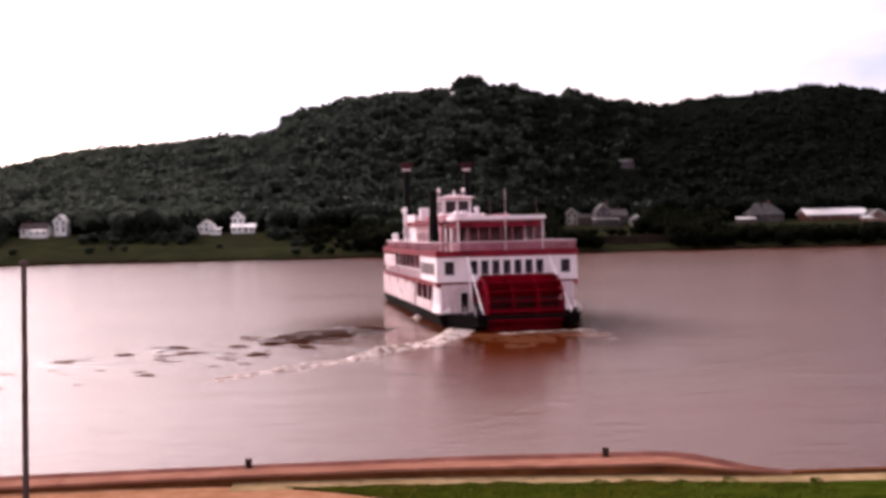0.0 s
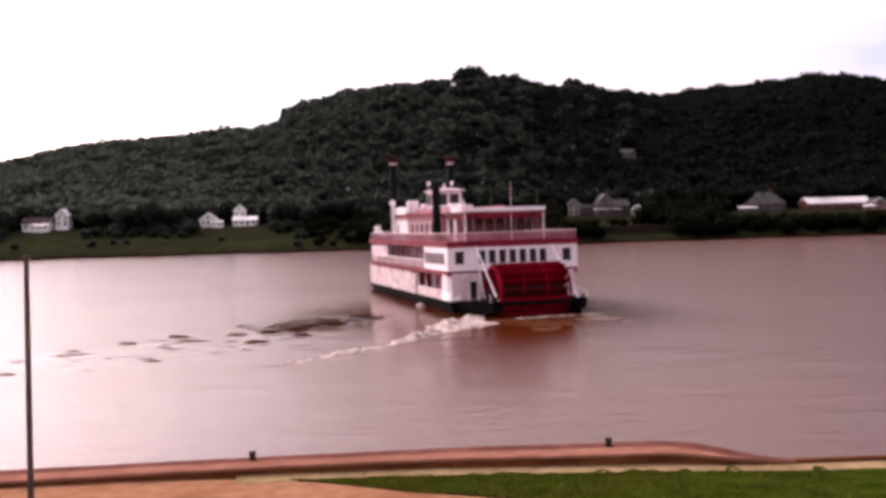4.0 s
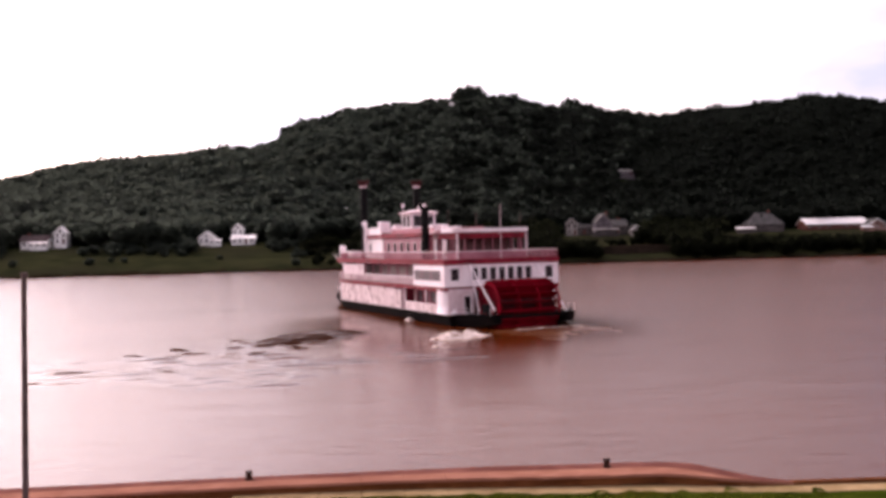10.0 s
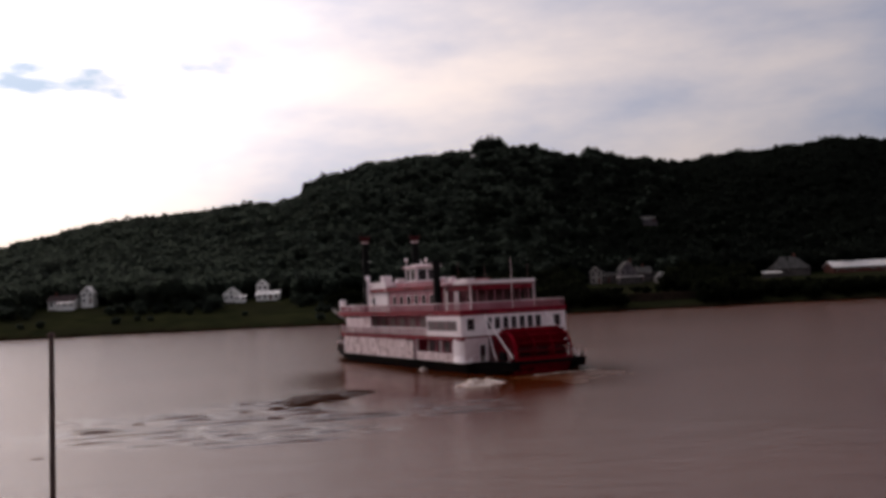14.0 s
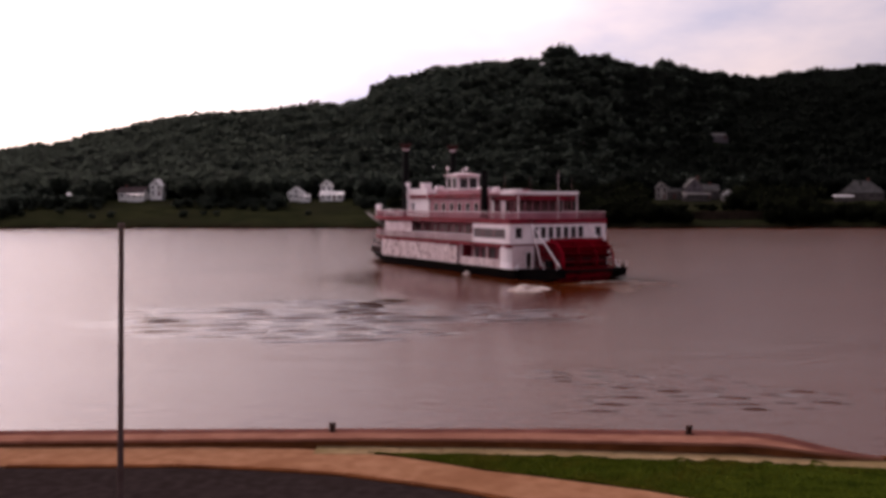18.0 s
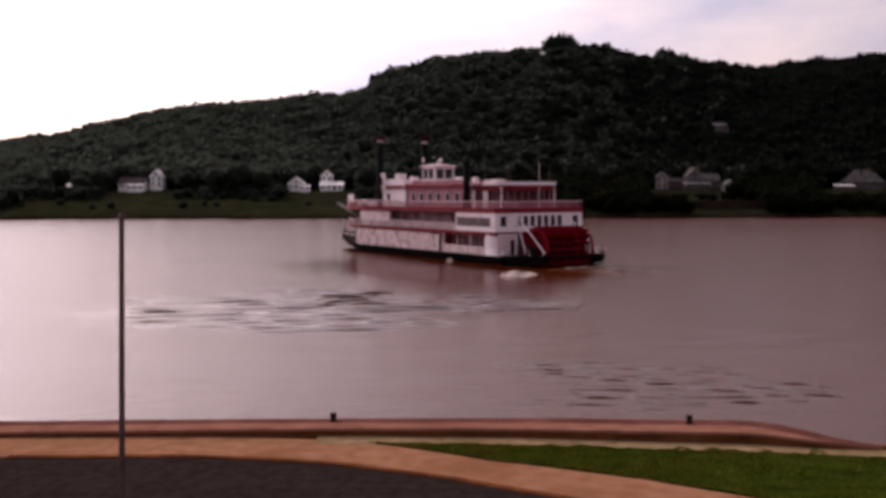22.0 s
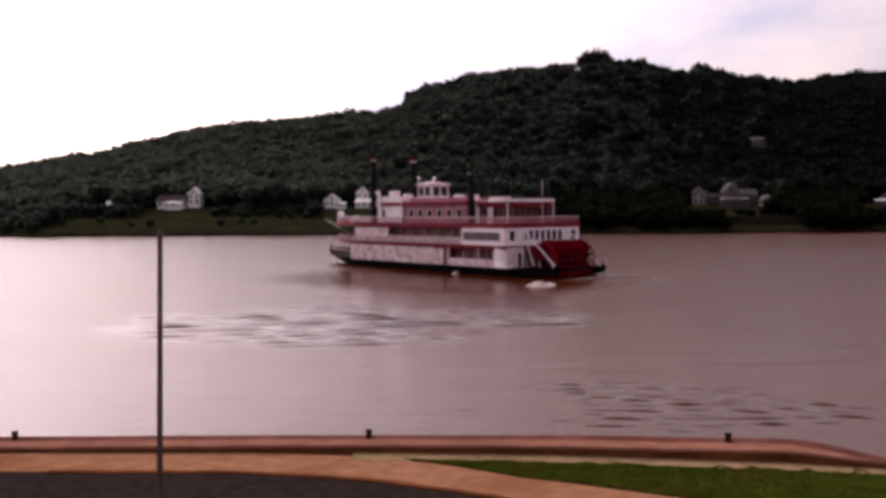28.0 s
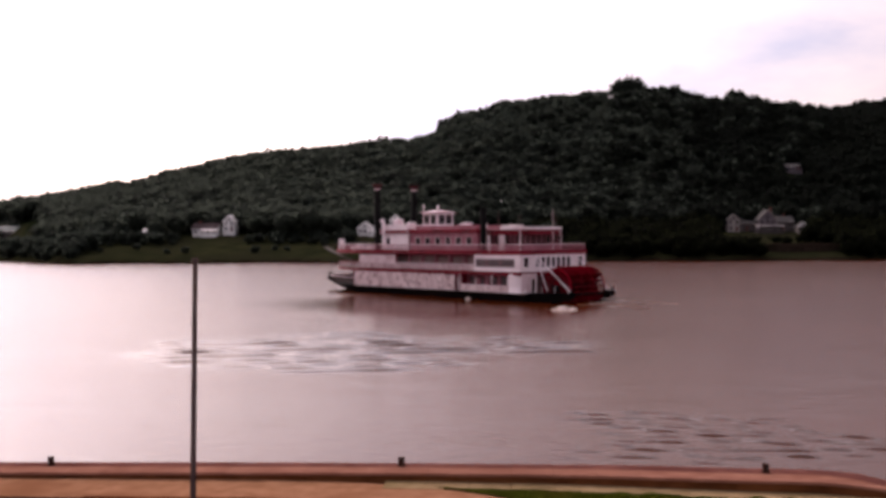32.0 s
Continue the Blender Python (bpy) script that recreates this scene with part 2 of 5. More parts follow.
def let_light_through(m, share_through, tint):
    """Leaves: part of the light that falls on one side leaves by the other."""
    n, l = m.node_tree.nodes, m.node_tree.links
    thin, mix = n.new("ShaderNodeBsdfTranslucent"), n.new("ShaderNodeMixShader")
    thin.inputs["Color"].default_value = (*tint, 1)
    mix.inputs[0].default_value = share_through
    l.new(n["Principled BSDF"].outputs[0], mix.inputs[1])
    l.new(thin.outputs[0], mix.inputs[2])
    l.new(mix.outputs[0], n["Material Output"].inputs["Surface"])


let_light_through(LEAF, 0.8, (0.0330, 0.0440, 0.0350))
let_light_through(HAZELEAF, 0.8, (0.0440, 0.0565, 0.0440))
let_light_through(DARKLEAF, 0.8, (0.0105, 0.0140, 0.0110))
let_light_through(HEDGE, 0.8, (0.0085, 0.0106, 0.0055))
BARK = material("bark", (0.05, 0.035, 0.025), (0.10, 0.075, 0.055), 0.9, 3.0, bump=0.02)
SLOPE = material("wooded_slope_soil", (0.006, 0.0108, 0.0048), (0.0156, 0.0204, 0.0096), 0.95, 0.05, spec=0)
BANK = material("rough_bank_grass", (0.0150, 0.0180, 0.0085), (0.0280, 0.0295, 0.0135), 0.95, 0.12, stain=(0.0200, 0.0200, 0.0115), stain_scale=0.03, bump=0.15, bump_scale=0.6, spec=0)
MUD = material("brown_shore_mud", (0.0105, 0.0085, 0.005), (0.020, 0.015, 0.009), 0.9, 0.3, bump=0.05, spec=0)
LAWN = material("lawn_grass", (0.013, 0.024, 0.0025), (0.040, 0.056, 0.007), 0.95, 1.4, stain=(0.024, 0.034, 0.004), stain_scale=0.3, bump=0.05, bump_scale=12, spec=0, stretch=(0.6, 1.4, 1))
BLADE = material("grass_blades", (0.050, 0.078, 0.006), (0.125, 0.140, 0.016), 0.8, 0.6, stain=(0.130, 0.105, 0.014), stain_scale=0.4, per_island=0.25, spec=0.03)
PAVING = material("salmon_paving", (0.27, 0.122, 0.064), (0.36, 0.172, 0.097), 0.85, 1.5, stain=(0.23, 0.097, 0.049), stain_scale=0.25, bump=0.006, bump_scale=20, spec=0)
CONCRETE = material("salmon_cap_concrete", (0.24, 0.10, 0.068), (0.32, 0.145, 0.10), 0.85, 1.2, stain=(0.20, 0.08, 0.055), stain_scale=0.3, bump=0.006, bump_scale=15, per_object=0.05, spec=0)
WETCAP = material("dull_red_cap_edge", (0.125, 0.045, 0.036), (0.175, 0.066, 0.052), 0.8, 1.2, stain=(0.10, 0.034, 0.028), stain_scale=0.4, bump=0.006, bump_scale=15, per_object=0.06, spec=0)
FACE = material("dark_brown_wall_face", (0.115, 0.038, 0.0145), (0.175, 0.060, 0.024), 0.9, 1.5, stain=(0.08, 0.026, 0.011), stain_scale=0.4, bump=0.01, bump_scale=10, spec=0)
KERB = material("pale_sidewalk_concrete", (0.25, 0.165, 0.085), (0.34, 0.23, 0.125), 0.85, 1.6, stain=(0.19, 0.13, 0.06), stain_scale=0.5, per_object=0.08, spec=0)
ASPHALT = material("asphalt", (0.022, 0.0150, 0.0138), (0.036, 0.0255, 0.0238), 0.95, 2.5, stain=(0.026, 0.017, 0.0155), stain_scale=0.3, bump=0.006, bump_scale=30, spec=0)
SIDING = material("white_siding", (0.78, 0.78, 0.76), (0.88, 0.88, 0.86), 0.6, 0.5, stain=(0.68, 0.66, 0.63), stain_scale=0.3)
GREYWALL = material("grey_house_wall", (0.055, 0.047, 0.046), (0.09, 0.078, 0.075), 0.7, 0.5, spec=0)
PALEROOF = material("pale_metal_roof", (0.72, 0.68, 0.66), (0.84, 0.80, 0.78), 0.45, 0.4)
GREYROOF = material("grey_roof", (0.065, 0.063, 0.062), (0.11, 0.105, 0.10), 0.8, 0.5, spec=0)
TEALROOF = material("teal_metal_roof", (0.02, 0.05, 0.05), (0.04, 0.08, 0.075), 0.6, 0.4, spec=0.2)
DIMSIDING = material("dull_white_siding", (0.22, 0.20, 0.19), (0.32, 0.29, 0.27), 0.7, 0.5, stain=(0.16, 0.14, 0.13), stain_scale=0.4, spec=0)
LILACWALL = material("lilac_grey_clapboard", (0.115, 0.098, 0.110), (0.165, 0.142, 0.158), 0.7, 0.5, stain=(0.09, 0.075, 0.085), stain_scale=0.3, spec=0.05)
BROWNROOF = material("faded_brown_shingles", (0.062, 0.046, 0.047), (0.098, 0.074, 0.074), 0.85, 0.8, stain=(0.05, 0.036, 0.036), stain_scale=0.4, spec=0)
ROSEBRICK = material("pale_rose_brick", (0.20, 0.105, 0.085), (0.29, 0.165, 0.14), 0.85, 0.6, stain=(0.15, 0.08, 0.065), stain_scale=0.4, spec=0)
BANKWALL = material("brown_terrace_stone", (0.018, 0.0125, 0.0095), (0.034, 0.024, 0.018), 0.9, 0.6, stain=(0.014, 0.011, 0.0075), stain_scale=0.15, bump=0.05, bump_scale=1.5, spec=0)
BRICKRED = material("brick_wall", (0.085, 0.034, 0.028), (0.13, 0.055, 0.045), 0.85, 0.6, spec=0)


# ---- mesh helpers
def mesh_of(bm, name, mat):
    me = bpy.data.meshes.new(name)
    bm.to_mesh(me)
    bm.free()
    for m in (mat if isinstance(mat, (list, tuple)) else [mat]):
        me.materials.append(m)
    return me


def part(name, bm, mat, parent=None, label=""):
    ob = new(name, mesh_of(bm, name, mat))
    ob.parent = parent
    return tagged(ob, label)


def share(name, me, parent, m):
    ob = new(name, me)
    ob.parent = parent
    ob.matrix_basis = m
    return ob


def box(bm, x0, x1, y0, y1, z0, z1, bevel=0.0):
    made = bmesh.ops.create_cube(bm, size=1, matrix=Matrix.LocRotScale(((x0 + x1) / 2, (y0 + y1) / 2, (z0 + z1) / 2), None, (abs(x1 - x0), abs(y1 - y0), abs(z1 - z0))))
    if bevel:
        edges = list({e for v in made["verts"] for e in v.link_edges})
        bmesh.ops.bevel(bm, geom=edges, offset=bevel, segments=1, affect="EDGES")


def rod(bm, a, b, r0, r1=None, sides=8):
    a, b = Vector(a), Vector(b)
    d = b - a
    m = Matrix.Translation((a + b) / 2) @ d.to_track_quat("Z", "Y").to_matrix().to_4x4()
    bmesh.ops.create_cone(bm, cap_ends=True, segments=sides, radius1=r0, radius2=r0 if r1 is None else r1, depth=d.length, matrix=m)


def bar(bm, a, b, w, h):
    """A square bar from a to b."""
    a, b = Vector(a), Vector(b)
    d = b - a
    m = Matrix.Translation((a + b) / 2) @ d.to_track_quat("Z", "Y").to_matrix().to_4x4() @ Matrix.Diagonal((w, h, d.length, 1))
    bmesh.ops.create_cube(bm, size=1, matrix=m)


def slab(bm, outline, z0, z1):
    """A plate with the given outline (x, y), counter-clockwise, between two heights."""
    lo = [bm.verts.new((x, y, z0)) for x, y in outline]
    hi = [bm.verts.new((x, y, z1)) for x, y in outline]
    bm.faces.new(hi)
    bm.faces.new(lo[::-1])
    for i in range(len(outline)):
        j = (i + 1) % len(outline)
        bm.faces.new((lo[i], lo[j], hi[j], hi[i]))


def ring(bm, outline, z0, z1, thick):
    """A thin upright band that follows an outline, such as a fascia."""
    n = len(outline)
    for i in range(n):
        (ax, ay), (bx, by) = outline[i], outline[(i + 1) % n]
        d = Vector((bx - ax, by - ay)).normalized()
        nx, ny = d.y * thick, -d.x * thick
        v = [bm.verts.new(p) for p in ((ax, ay, z0), (bx, by, z0), (bx + nx, by + ny, z0), (ax + nx, ay + ny, z0), (ax, ay, z1), (bx, by, z1), (bx + nx, by + ny, z1), (ax + nx, ay + ny, z1))]
        for f in ((0, 1, 5, 4), (2, 3, 7, 6), (4, 5, 6, 7), (3, 2, 1, 0), (0, 4, 7, 3), (1, 2, 6, 5)):
            bm.faces.new([v[k] for k in f])
    bmesh.ops.recalc_face_normals(bm, faces=bm.faces)


def fast_mesh(name, verts, faces, mat):
    """A large mesh from arrays of corners and triangles."""
    me = bpy.data.meshes.new(name)
    me.vertices.add(len(verts))
    me.vertices.foreach_set("co", np.ascontiguousarray(verts, dtype=np.float32).ravel())
    me.loops.add(len(faces) * 3)
    me.loops.foreach_set("vertex_index", np.ascontiguousarray(faces, dtype=np.int32).ravel())
    me.polygons.add(len(faces))
    me.polygons.foreach_set("loop_start", np.arange(0, len(faces) * 3, 3, dtype=np.int32))
    me.update(calc_edges=True)
    me.materials.append(mat)
    return me


# ---- the river and the far shore
RIDGE_X = (-620, -369, -295, -279, -238, -197, -156, -107, -59, -50, -38, -6, 27, 59, 84, 114, 132, 140, 161, 181, 227, 270, 319, 341, 372, 700)
RIDGE_Z = (18, 29, 41, 42, 53, 61, 65, 69, 73, 80, 87, 96, 101, 103, 106, 105, 101, 96, 100, 96, 89, 95, 99, 104, 101, 70)


def shore_y(x):
    return 372 + np.interp(x, (-420, -300, -235, -180, -165, 400), (240, 150, 62, 6, 0, 0)) + 2.5 * np.sin(x * 0.05) + 1.5 * np.sin(x * 0.13 + 1)


def far_height(x, y):
    """The height of the far bank and hill."""
    d = y - shore_y(x)
    low = np.interp(d, (-20, 0, 3, 10, 58, 75), (-4, -0.3, 1.2, 3.0, 10.5, 12.0))
    ridge = np.interp(x * 720 / np.maximum(y, 600), RIDGE_X, RIDGE_Z)
    u = np.clip((y - 455) / 265, 0, 1)
    up = np.maximum(ridge - 12, 0) * (0.55 * u + 0.45 * u * u * (3 - 2 * u))
    down = np.clip((y - 730) / 300, 0, 1) * 60
    roll = 2.0 * np.sin(x * 0.031 + y * 0.02) * np.sin(y * 0.027 - x * 0.012) * u * (1 - u) * 4
    return np.where(d > 60, low + up - down + roll, low)


def ground_sheets():
    # bed: one sheet under everything, out to the horizon
    bm = bmesh.new()
    slab(bm, [(-4500, -4500), (4500, -4500), (4500, 4500), (-4500, 4500)], -7.0, -6.0)
    tagged(part("ground", bm, MUD), "brown river bed and land under the water", "ground", kind="structure")
    bm = bmesh.new()
    bmesh.ops.create_grid(bm, x_segments=24, y_segments=24, size=2400)
    tagged(part("water", bm, WATER), "muddy brown river water with small ripples", "water", kind="structure")
    # far bank and hill
    xs, ys = np.linspace(-760, 760, 191), np.concatenate([np.linspace(352, 460, 46), np.linspace(466, 1050, 74)])
    gx, gy = np.meshgrid(xs, ys)
    gz = far_height(gx, gy)
    verts = np.stack([gx, gy, gz], -1).reshape(-1, 3)
    w = len(xs)
    i = (np.arange(len(ys) - 1)[:, None] * w + np.arange(w - 1)[None]).ravel()
    faces = np.concatenate([np.stack([i, i + 1, i + w + 1], -1), np.stack([i, i + w + 1, i + w], -1)])
    me = fast_mesh("far_bank", verts, faces, MUD)
    me.materials.append(BANK)
    me.materials.append(SLOPE)
    mid = verts[faces].mean(1)
    d = mid[:, 1] - shore_y(mid[:, 0])
    me.polygons.foreach_set("material_index", np.where(d < 3.0, 0, np.where(d < 64, 1, 2)).astype(np.int32))
    tagged(new("far_bank", me), "grassy river bank and wooded hillside across the river", "hillside", kind="structure")


ground_sheets()


# ---- woods
def crown_arrays(rng, leaves, low=0.09, high=0.2):
    """Corners and triangles of one crown of about unit radius: a lumpy core and many loose leaf clumps round it."""
    bm = bmesh.new()
    lumps = [(Vector((0, 0, 0.45)), 0.66)] + [(Vector((math.cos(a) * 0.48, math.sin(a) * 0.48, rng.uniform(0.1, 0.7))), rng.uniform(0.38, 0.52)) for a in np.linspace(0, 6.28, 5, endpoint=False) + rng.uniform(0, 6)]
    for c, r in lumps:
        made = bmesh.ops.create_icosphere(bm, subdivisions=1, radius=r, matrix=Matrix.Translation(c))
        for v in made["verts"]:
            v.co += Vector(rng.normal(0, 0.04, 3))
    v0 = np.array([v.co[:] for v in bm.verts])
    bm.verts.index_update()
    f0 = np.array([[v.index for v in f.verts] for f in bm.faces])
    bm.free()
    pts, tri = [v0], [f0]
    base = len(v0)
    for k in range(leaves):
        c, r = lumps[rng.integers(len(lumps))]
        d = rng.normal(0, 1, 3)
        d /= np.linalg.norm(d)
        p = np.array(c) + d * r * rng.uniform(0.88, 1.42)
        a, b = rng.normal(0, 1, 3), rng.normal(0, 1, 3)
        a /= np.linalg.norm(a)
        b = np.cross(a, b)
        b /= np.linalg.norm(b)
        s = rng.uniform(low, high)
        pts.append(np.array([p - a * s, p + a * s * rng.uniform(0.6, 1.2), p + b * s * 1.3, p - b * s * rng.uniform(0.4, 1.1)]))
        tri.append(np.array([[0, 1, 2], [0, 3, 1]]) + base)
        base += 4
    return np.concatenate(pts), np.concatenate(tri)


def planted(name, rng, shapes, spots, mat, label, category, lift=0.3):
    """One joined stand of crowns: x, y, size and share of height for each."""
    allv, allf, base = [], [], 0
    for x, y, big, tall in spots:
        v, f = shapes[rng.integers(len(shapes))]
        a = rng.uniform(0, 6.28)
        c, s = math.cos(a), math.sin(a)
        p = v @ np.array([[c, s, 0], [-s, c, 0], [0, 0, 1]]) * (big, big, big * tall)
        p += (x, y, float(far_height(np.array(x), np.array(y))) + big * lift)
        allv.append(p)
        allf.append(f + base)
        base += len(v)
    me = fast_mesh(name, np.concatenate(allv), np.concatenate(allf), mat)
    me.polygons.foreach_set("use_smooth", np.ones(len(me.polygons), dtype=bool))
    return tagged(new(name, me), label, category, kind="stuff")


def woods():
    rng = np.random.default_rng(7)
    shapes = [crown_arrays(rng, 124, 0.115, 0.25) for _ in range(9)]
    hill = []
    for y in np.concatenate([np.arange(440, 560, 7.0), np.arange(560, 742, 6.0)]):
        half = y * 0.58 + 40
        for x in np.arange(-half - 60, half, 6.7 + 0.5 * (y > 600)):
            px, py = x + rng.uniform(-3.8, 3.8), y + rng.uniform(-4.4, 4.4)
            if py - shore_y(px) < 8:
                continue
            if any(abs(px - hx * py / hy) < hw * py / hy and hy - front < py < hy + 7 for hx, hy, hw, front in CLEAR):
                continue
            if -172 < px < 10 and py - shore_y(px) < 52:
                continue
            hill.append((px, py, rng.uniform(4.5, 6.4) * (1.12 if rng.random() < 0.12 else 1), rng.uniform(0.85, 1.08)))
    # one wood in three leaf colours: painted haze on the left, fading to the right
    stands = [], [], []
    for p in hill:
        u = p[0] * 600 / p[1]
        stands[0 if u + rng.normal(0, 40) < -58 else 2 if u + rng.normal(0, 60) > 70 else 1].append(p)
    for stand, mat, label in zip(stands, (HAZELEAF, LEAF, DARKLEAF), ("woods on the low shoulder of the hill, lightened as by haze", "dense summer woods covering the hill, partly lightened as by haze", "very dark green woods on the hillside, with no haze in their colour")):
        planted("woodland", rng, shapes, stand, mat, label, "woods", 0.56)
    # understorey: the closed foliage between the crowns
    xs, ys = np.arange(-560.0, 561.0, 6.0), np.arange(446.0, 738.0, 6.0)
    gx, gy = np.meshgrid(xs, ys)
    gx, gy = gx + rng.uniform(-2, 2, gx.shape), gy + rng.uniform(-2, 2, gx.shape)
    cover = np.clip((gy - shore_y(gx) - np.where((gx > -172) & (gx < 10), 60, 12)) / 14, 0, 1)
    for hx, hy, hw, front in CLEAR:
        cover = np.where((np.abs(gx - hx * gy / hy) < hw * gy / hy + 4) & (gy > hy - front) & (gy < hy + 12), 0, cover)
    gz = far_height(gx, gy) - 1.0 + cover * rng.uniform(6.2, 7.9, gx.shape)
    verts = np.stack([gx, gy, gz], -1).reshape(-1, 3)
    w = len(xs)
    i = (np.arange(len(ys) - 1)[:, None] * w + np.arange(w - 1)[None]).ravel()
    faces = np.concatenate([np.stack([i, i + 1, i + w + 1], -1), np.stack([i, i + w + 1, i + w], -1)])
    me = fast_mesh("understorey", verts, faces, HAZELEAF)
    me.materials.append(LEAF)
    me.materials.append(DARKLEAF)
    # faces take the same painted haze steps as the crowns
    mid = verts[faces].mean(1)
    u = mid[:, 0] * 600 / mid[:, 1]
    hazed, unhazed = u + rng.normal(0, 40, len(u)) < -58, u + rng.normal(0, 60, len(u)) > 70
    me.polygons.foreach_set("material_index", np.where(hazed, 0, np.where(unhazed, 2, 1)).astype(np.int32))
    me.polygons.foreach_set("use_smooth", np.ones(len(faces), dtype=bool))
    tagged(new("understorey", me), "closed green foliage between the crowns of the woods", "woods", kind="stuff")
    # trees and shrubs down to the water; before houses they stay below the view to the river
    low = []
    for y in np.arange(376, 440, 5.2):
        for x in np.arange(4, 300, 6.0):
            px, py = x + rng.uniform(-2.6, 2.6), y + rng.uniform(-2, 2)
            d = py - shore_y(px)
            if d < 3.5 or (92 < px < 124 and d < 26):
                continue
            z = float(far_height(np.array(px), np.array(py)))
            open_view = any(abs(px - hx * py / hy) < hw * py / hy + 3 for hx, hy, hw, front in CLEAR[3:6]) or px > 176
            if px < 84 or not open_view:
                big = rng.uniform(3.2, 5.0)
            else:
                big = min((9.0 - z) / 1.45, 4.0) * rng.uniform(0.85, 1.0)
            if big > 0.5:
                low.append((px, py, big, rng.uniform(0.9, 1.15)))
    for y in np.arange(380, 640, 7.0):
        for x in np.arange(-420, -168, 7.5):
            px, py = x + rng.uniform(-3, 3), y + rng.uniform(-3, 3)
            d = py - shore_y(px)
            if 3 < d < 60 and py < 440 + max(0, -px - 200):
                big = rng.uniform(3.4, 5.6) * min(1, 0.55 + d / 30)
                if -0.545 < px / py < -0.475:
                    big = min(big, (10.0 - float(far_height(np.array(px), np.array(py)))) / 1.45)
                low.append((px, py, big, rng.uniform(0.9, 1.2)))
    for x in np.arange(-166, 6, 5.0):
        for d in (9, 14, 20, 27, 34, 41, 47):
            px, py = x + rng.uniform(-3, 3), shore_y(x) + d + rng.uniform(-3, 3)
            z = float(far_height(np.array(px), np.array(py)))
            house_ahead = any(abs(px - hx * py / hy) < hw * py / hy + 2 for hx, hy, hw, front in CLEAR[:3])
            chance = 0.04 if house_ahead else (0.08 if d < 18 else 0.95 if d > 36 else 0.35 if d > 24 else 0.12)
            if px > -30:
                chance += 0.35
            if rng.random() < chance:
                low.append((px, py, min(rng.uniform(1.2, 2.4), (8.8 - z) / 1.45) if house_ahead else rng.uniform(1.6, 3.0) * (1.3 if d > 36 else 0.8), rng.uniform(0.7, 1.0)))
    low = [p for p in low if p[2] > 0.5]
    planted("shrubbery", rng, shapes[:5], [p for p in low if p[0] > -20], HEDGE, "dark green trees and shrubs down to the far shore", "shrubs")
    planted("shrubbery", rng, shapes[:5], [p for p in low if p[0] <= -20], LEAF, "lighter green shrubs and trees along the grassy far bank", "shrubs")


# small houses up the hillside: x, y, width, height, kind and lift above the slope
HILL_HOUSES = [(157, 566, 9.0, 2.4, ("g", 0.9)), (7.6, 508, 3.0, 2.6, ("w", 2.2)), (-3, 494, 3.4, 2.4, ("w", 3.0)), (45, 486, 3.0, 2.0, ("w", 3.5)), (-160, 430, 2.4, 1.4, ("w", 1)), (72, 702, 5, 3, ("w", 2))]
# gaps in the woods where houses stand: x, y, half width, depth of the gap before the house
CLEAR = [(-131, 432, 14, 60), (-60, 432, 8, 60), (-46, 432, 8, 60), (106, 432, 17, 60), (181, 432, 16, 60), (219, 432, 22, 60), (-285, 560, 15, 150)] + [(x, y, w * 0.9, 32) for x, y, w, h, k in HILL_HOUSES]
woods()


def tree_kind(seed, leaf):
    """One broad tree: tapered trunk, limbs and a loose crown; the origin at its foot."""
    rng = np.random.default_rng(seed)
    ob = tagged(new("tree"), "broad dark green deciduous tree on the far bank", "tree", group="trees standing out on the far bank")
    bm = bmesh.new()
    rod(bm, (0, 0, -1.5), (0.1, 0, 4.0), 0.38, 0.24, 9)
    for a in np.linspace(0, 6.28, 6)[:-1] + rng.uniform(0, 1):
        rod(bm, (0.1, 0, 3.2 + rng.uniform(0, 0.8)), (math.cos(a) * 2.6, math.sin(a) * 2.6, 6.2 + rng.uniform(0, 1.5)), 0.17, 0.06, 6)
    part("trunk", bm, BARK, ob)
    v, f = crown_arrays(rng, 420, 0.06, 0.14)
    crown = new("crown", fast_mesh("crown", v * (5.6, 5.6, 6.4) + (0, 0, 4.2), f, leaf))
    crown.parent = ob
    return ob


def single_trees():
    # trees further left carry the painted haze as well
    kinds = [tree_kind(k, HAZELEAF) for k in (11, 12, 13)] + [tree_kind(k, LEAF) for k in (11, 12, 13)]
    spots = [(-96, 424, 1.0), (-86, 427, 1.15), (-76, 424, 0.9), (-110, 428, 0.8), (-32, 424, 0.95), (-20, 420, 0.75), (-146, 426, 0.9), (-152, 420, 0.7),
             (6, 414, 0.8), (16, 410, 0.7), (79, 722, 1.45), (87, 720, 1.5), (93, 722, 1.25), (118, 721, 1.1), (-46, 716, 1.15), (-107, 716, 1.0), (338, 722, 1.0), (350, 722, 0.95), (160, 722, 1.15), (270, 722, 1.1)]
    used = set()
    for k, (x, y, size) in enumerate(spots):
        z = float(far_height(np.array(float(x)), np.array(float(y)))) - 0.2
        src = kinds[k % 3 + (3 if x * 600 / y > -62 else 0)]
        ob = copy_thing(src, pose(0, 0, 0)) if src in used else src
        used.add(src)
        ob.matrix_basis = pose(x, y, z, 0, 0, k * 67) @ Matrix.Diagonal((size, size, size, 1))



single_trees()


# ---- houses across the river
def plate(bm, a, b, c, d, thick):
    """A sloping plate with the given upper corners."""
    hi = [bm.verts.new(p) for p in (a, b, c, d)]
    lo = [bm.verts.new((p[0], p[1], p[2] - thick)) for p in (a, b, c, d)]
    bm.faces.new(hi)
    bm.faces.new(lo[::-1])
    for k in range(4):
        j = (k + 1) % 4
        bm.faces.new((hi[k], lo[k], lo[j], hi[j]))


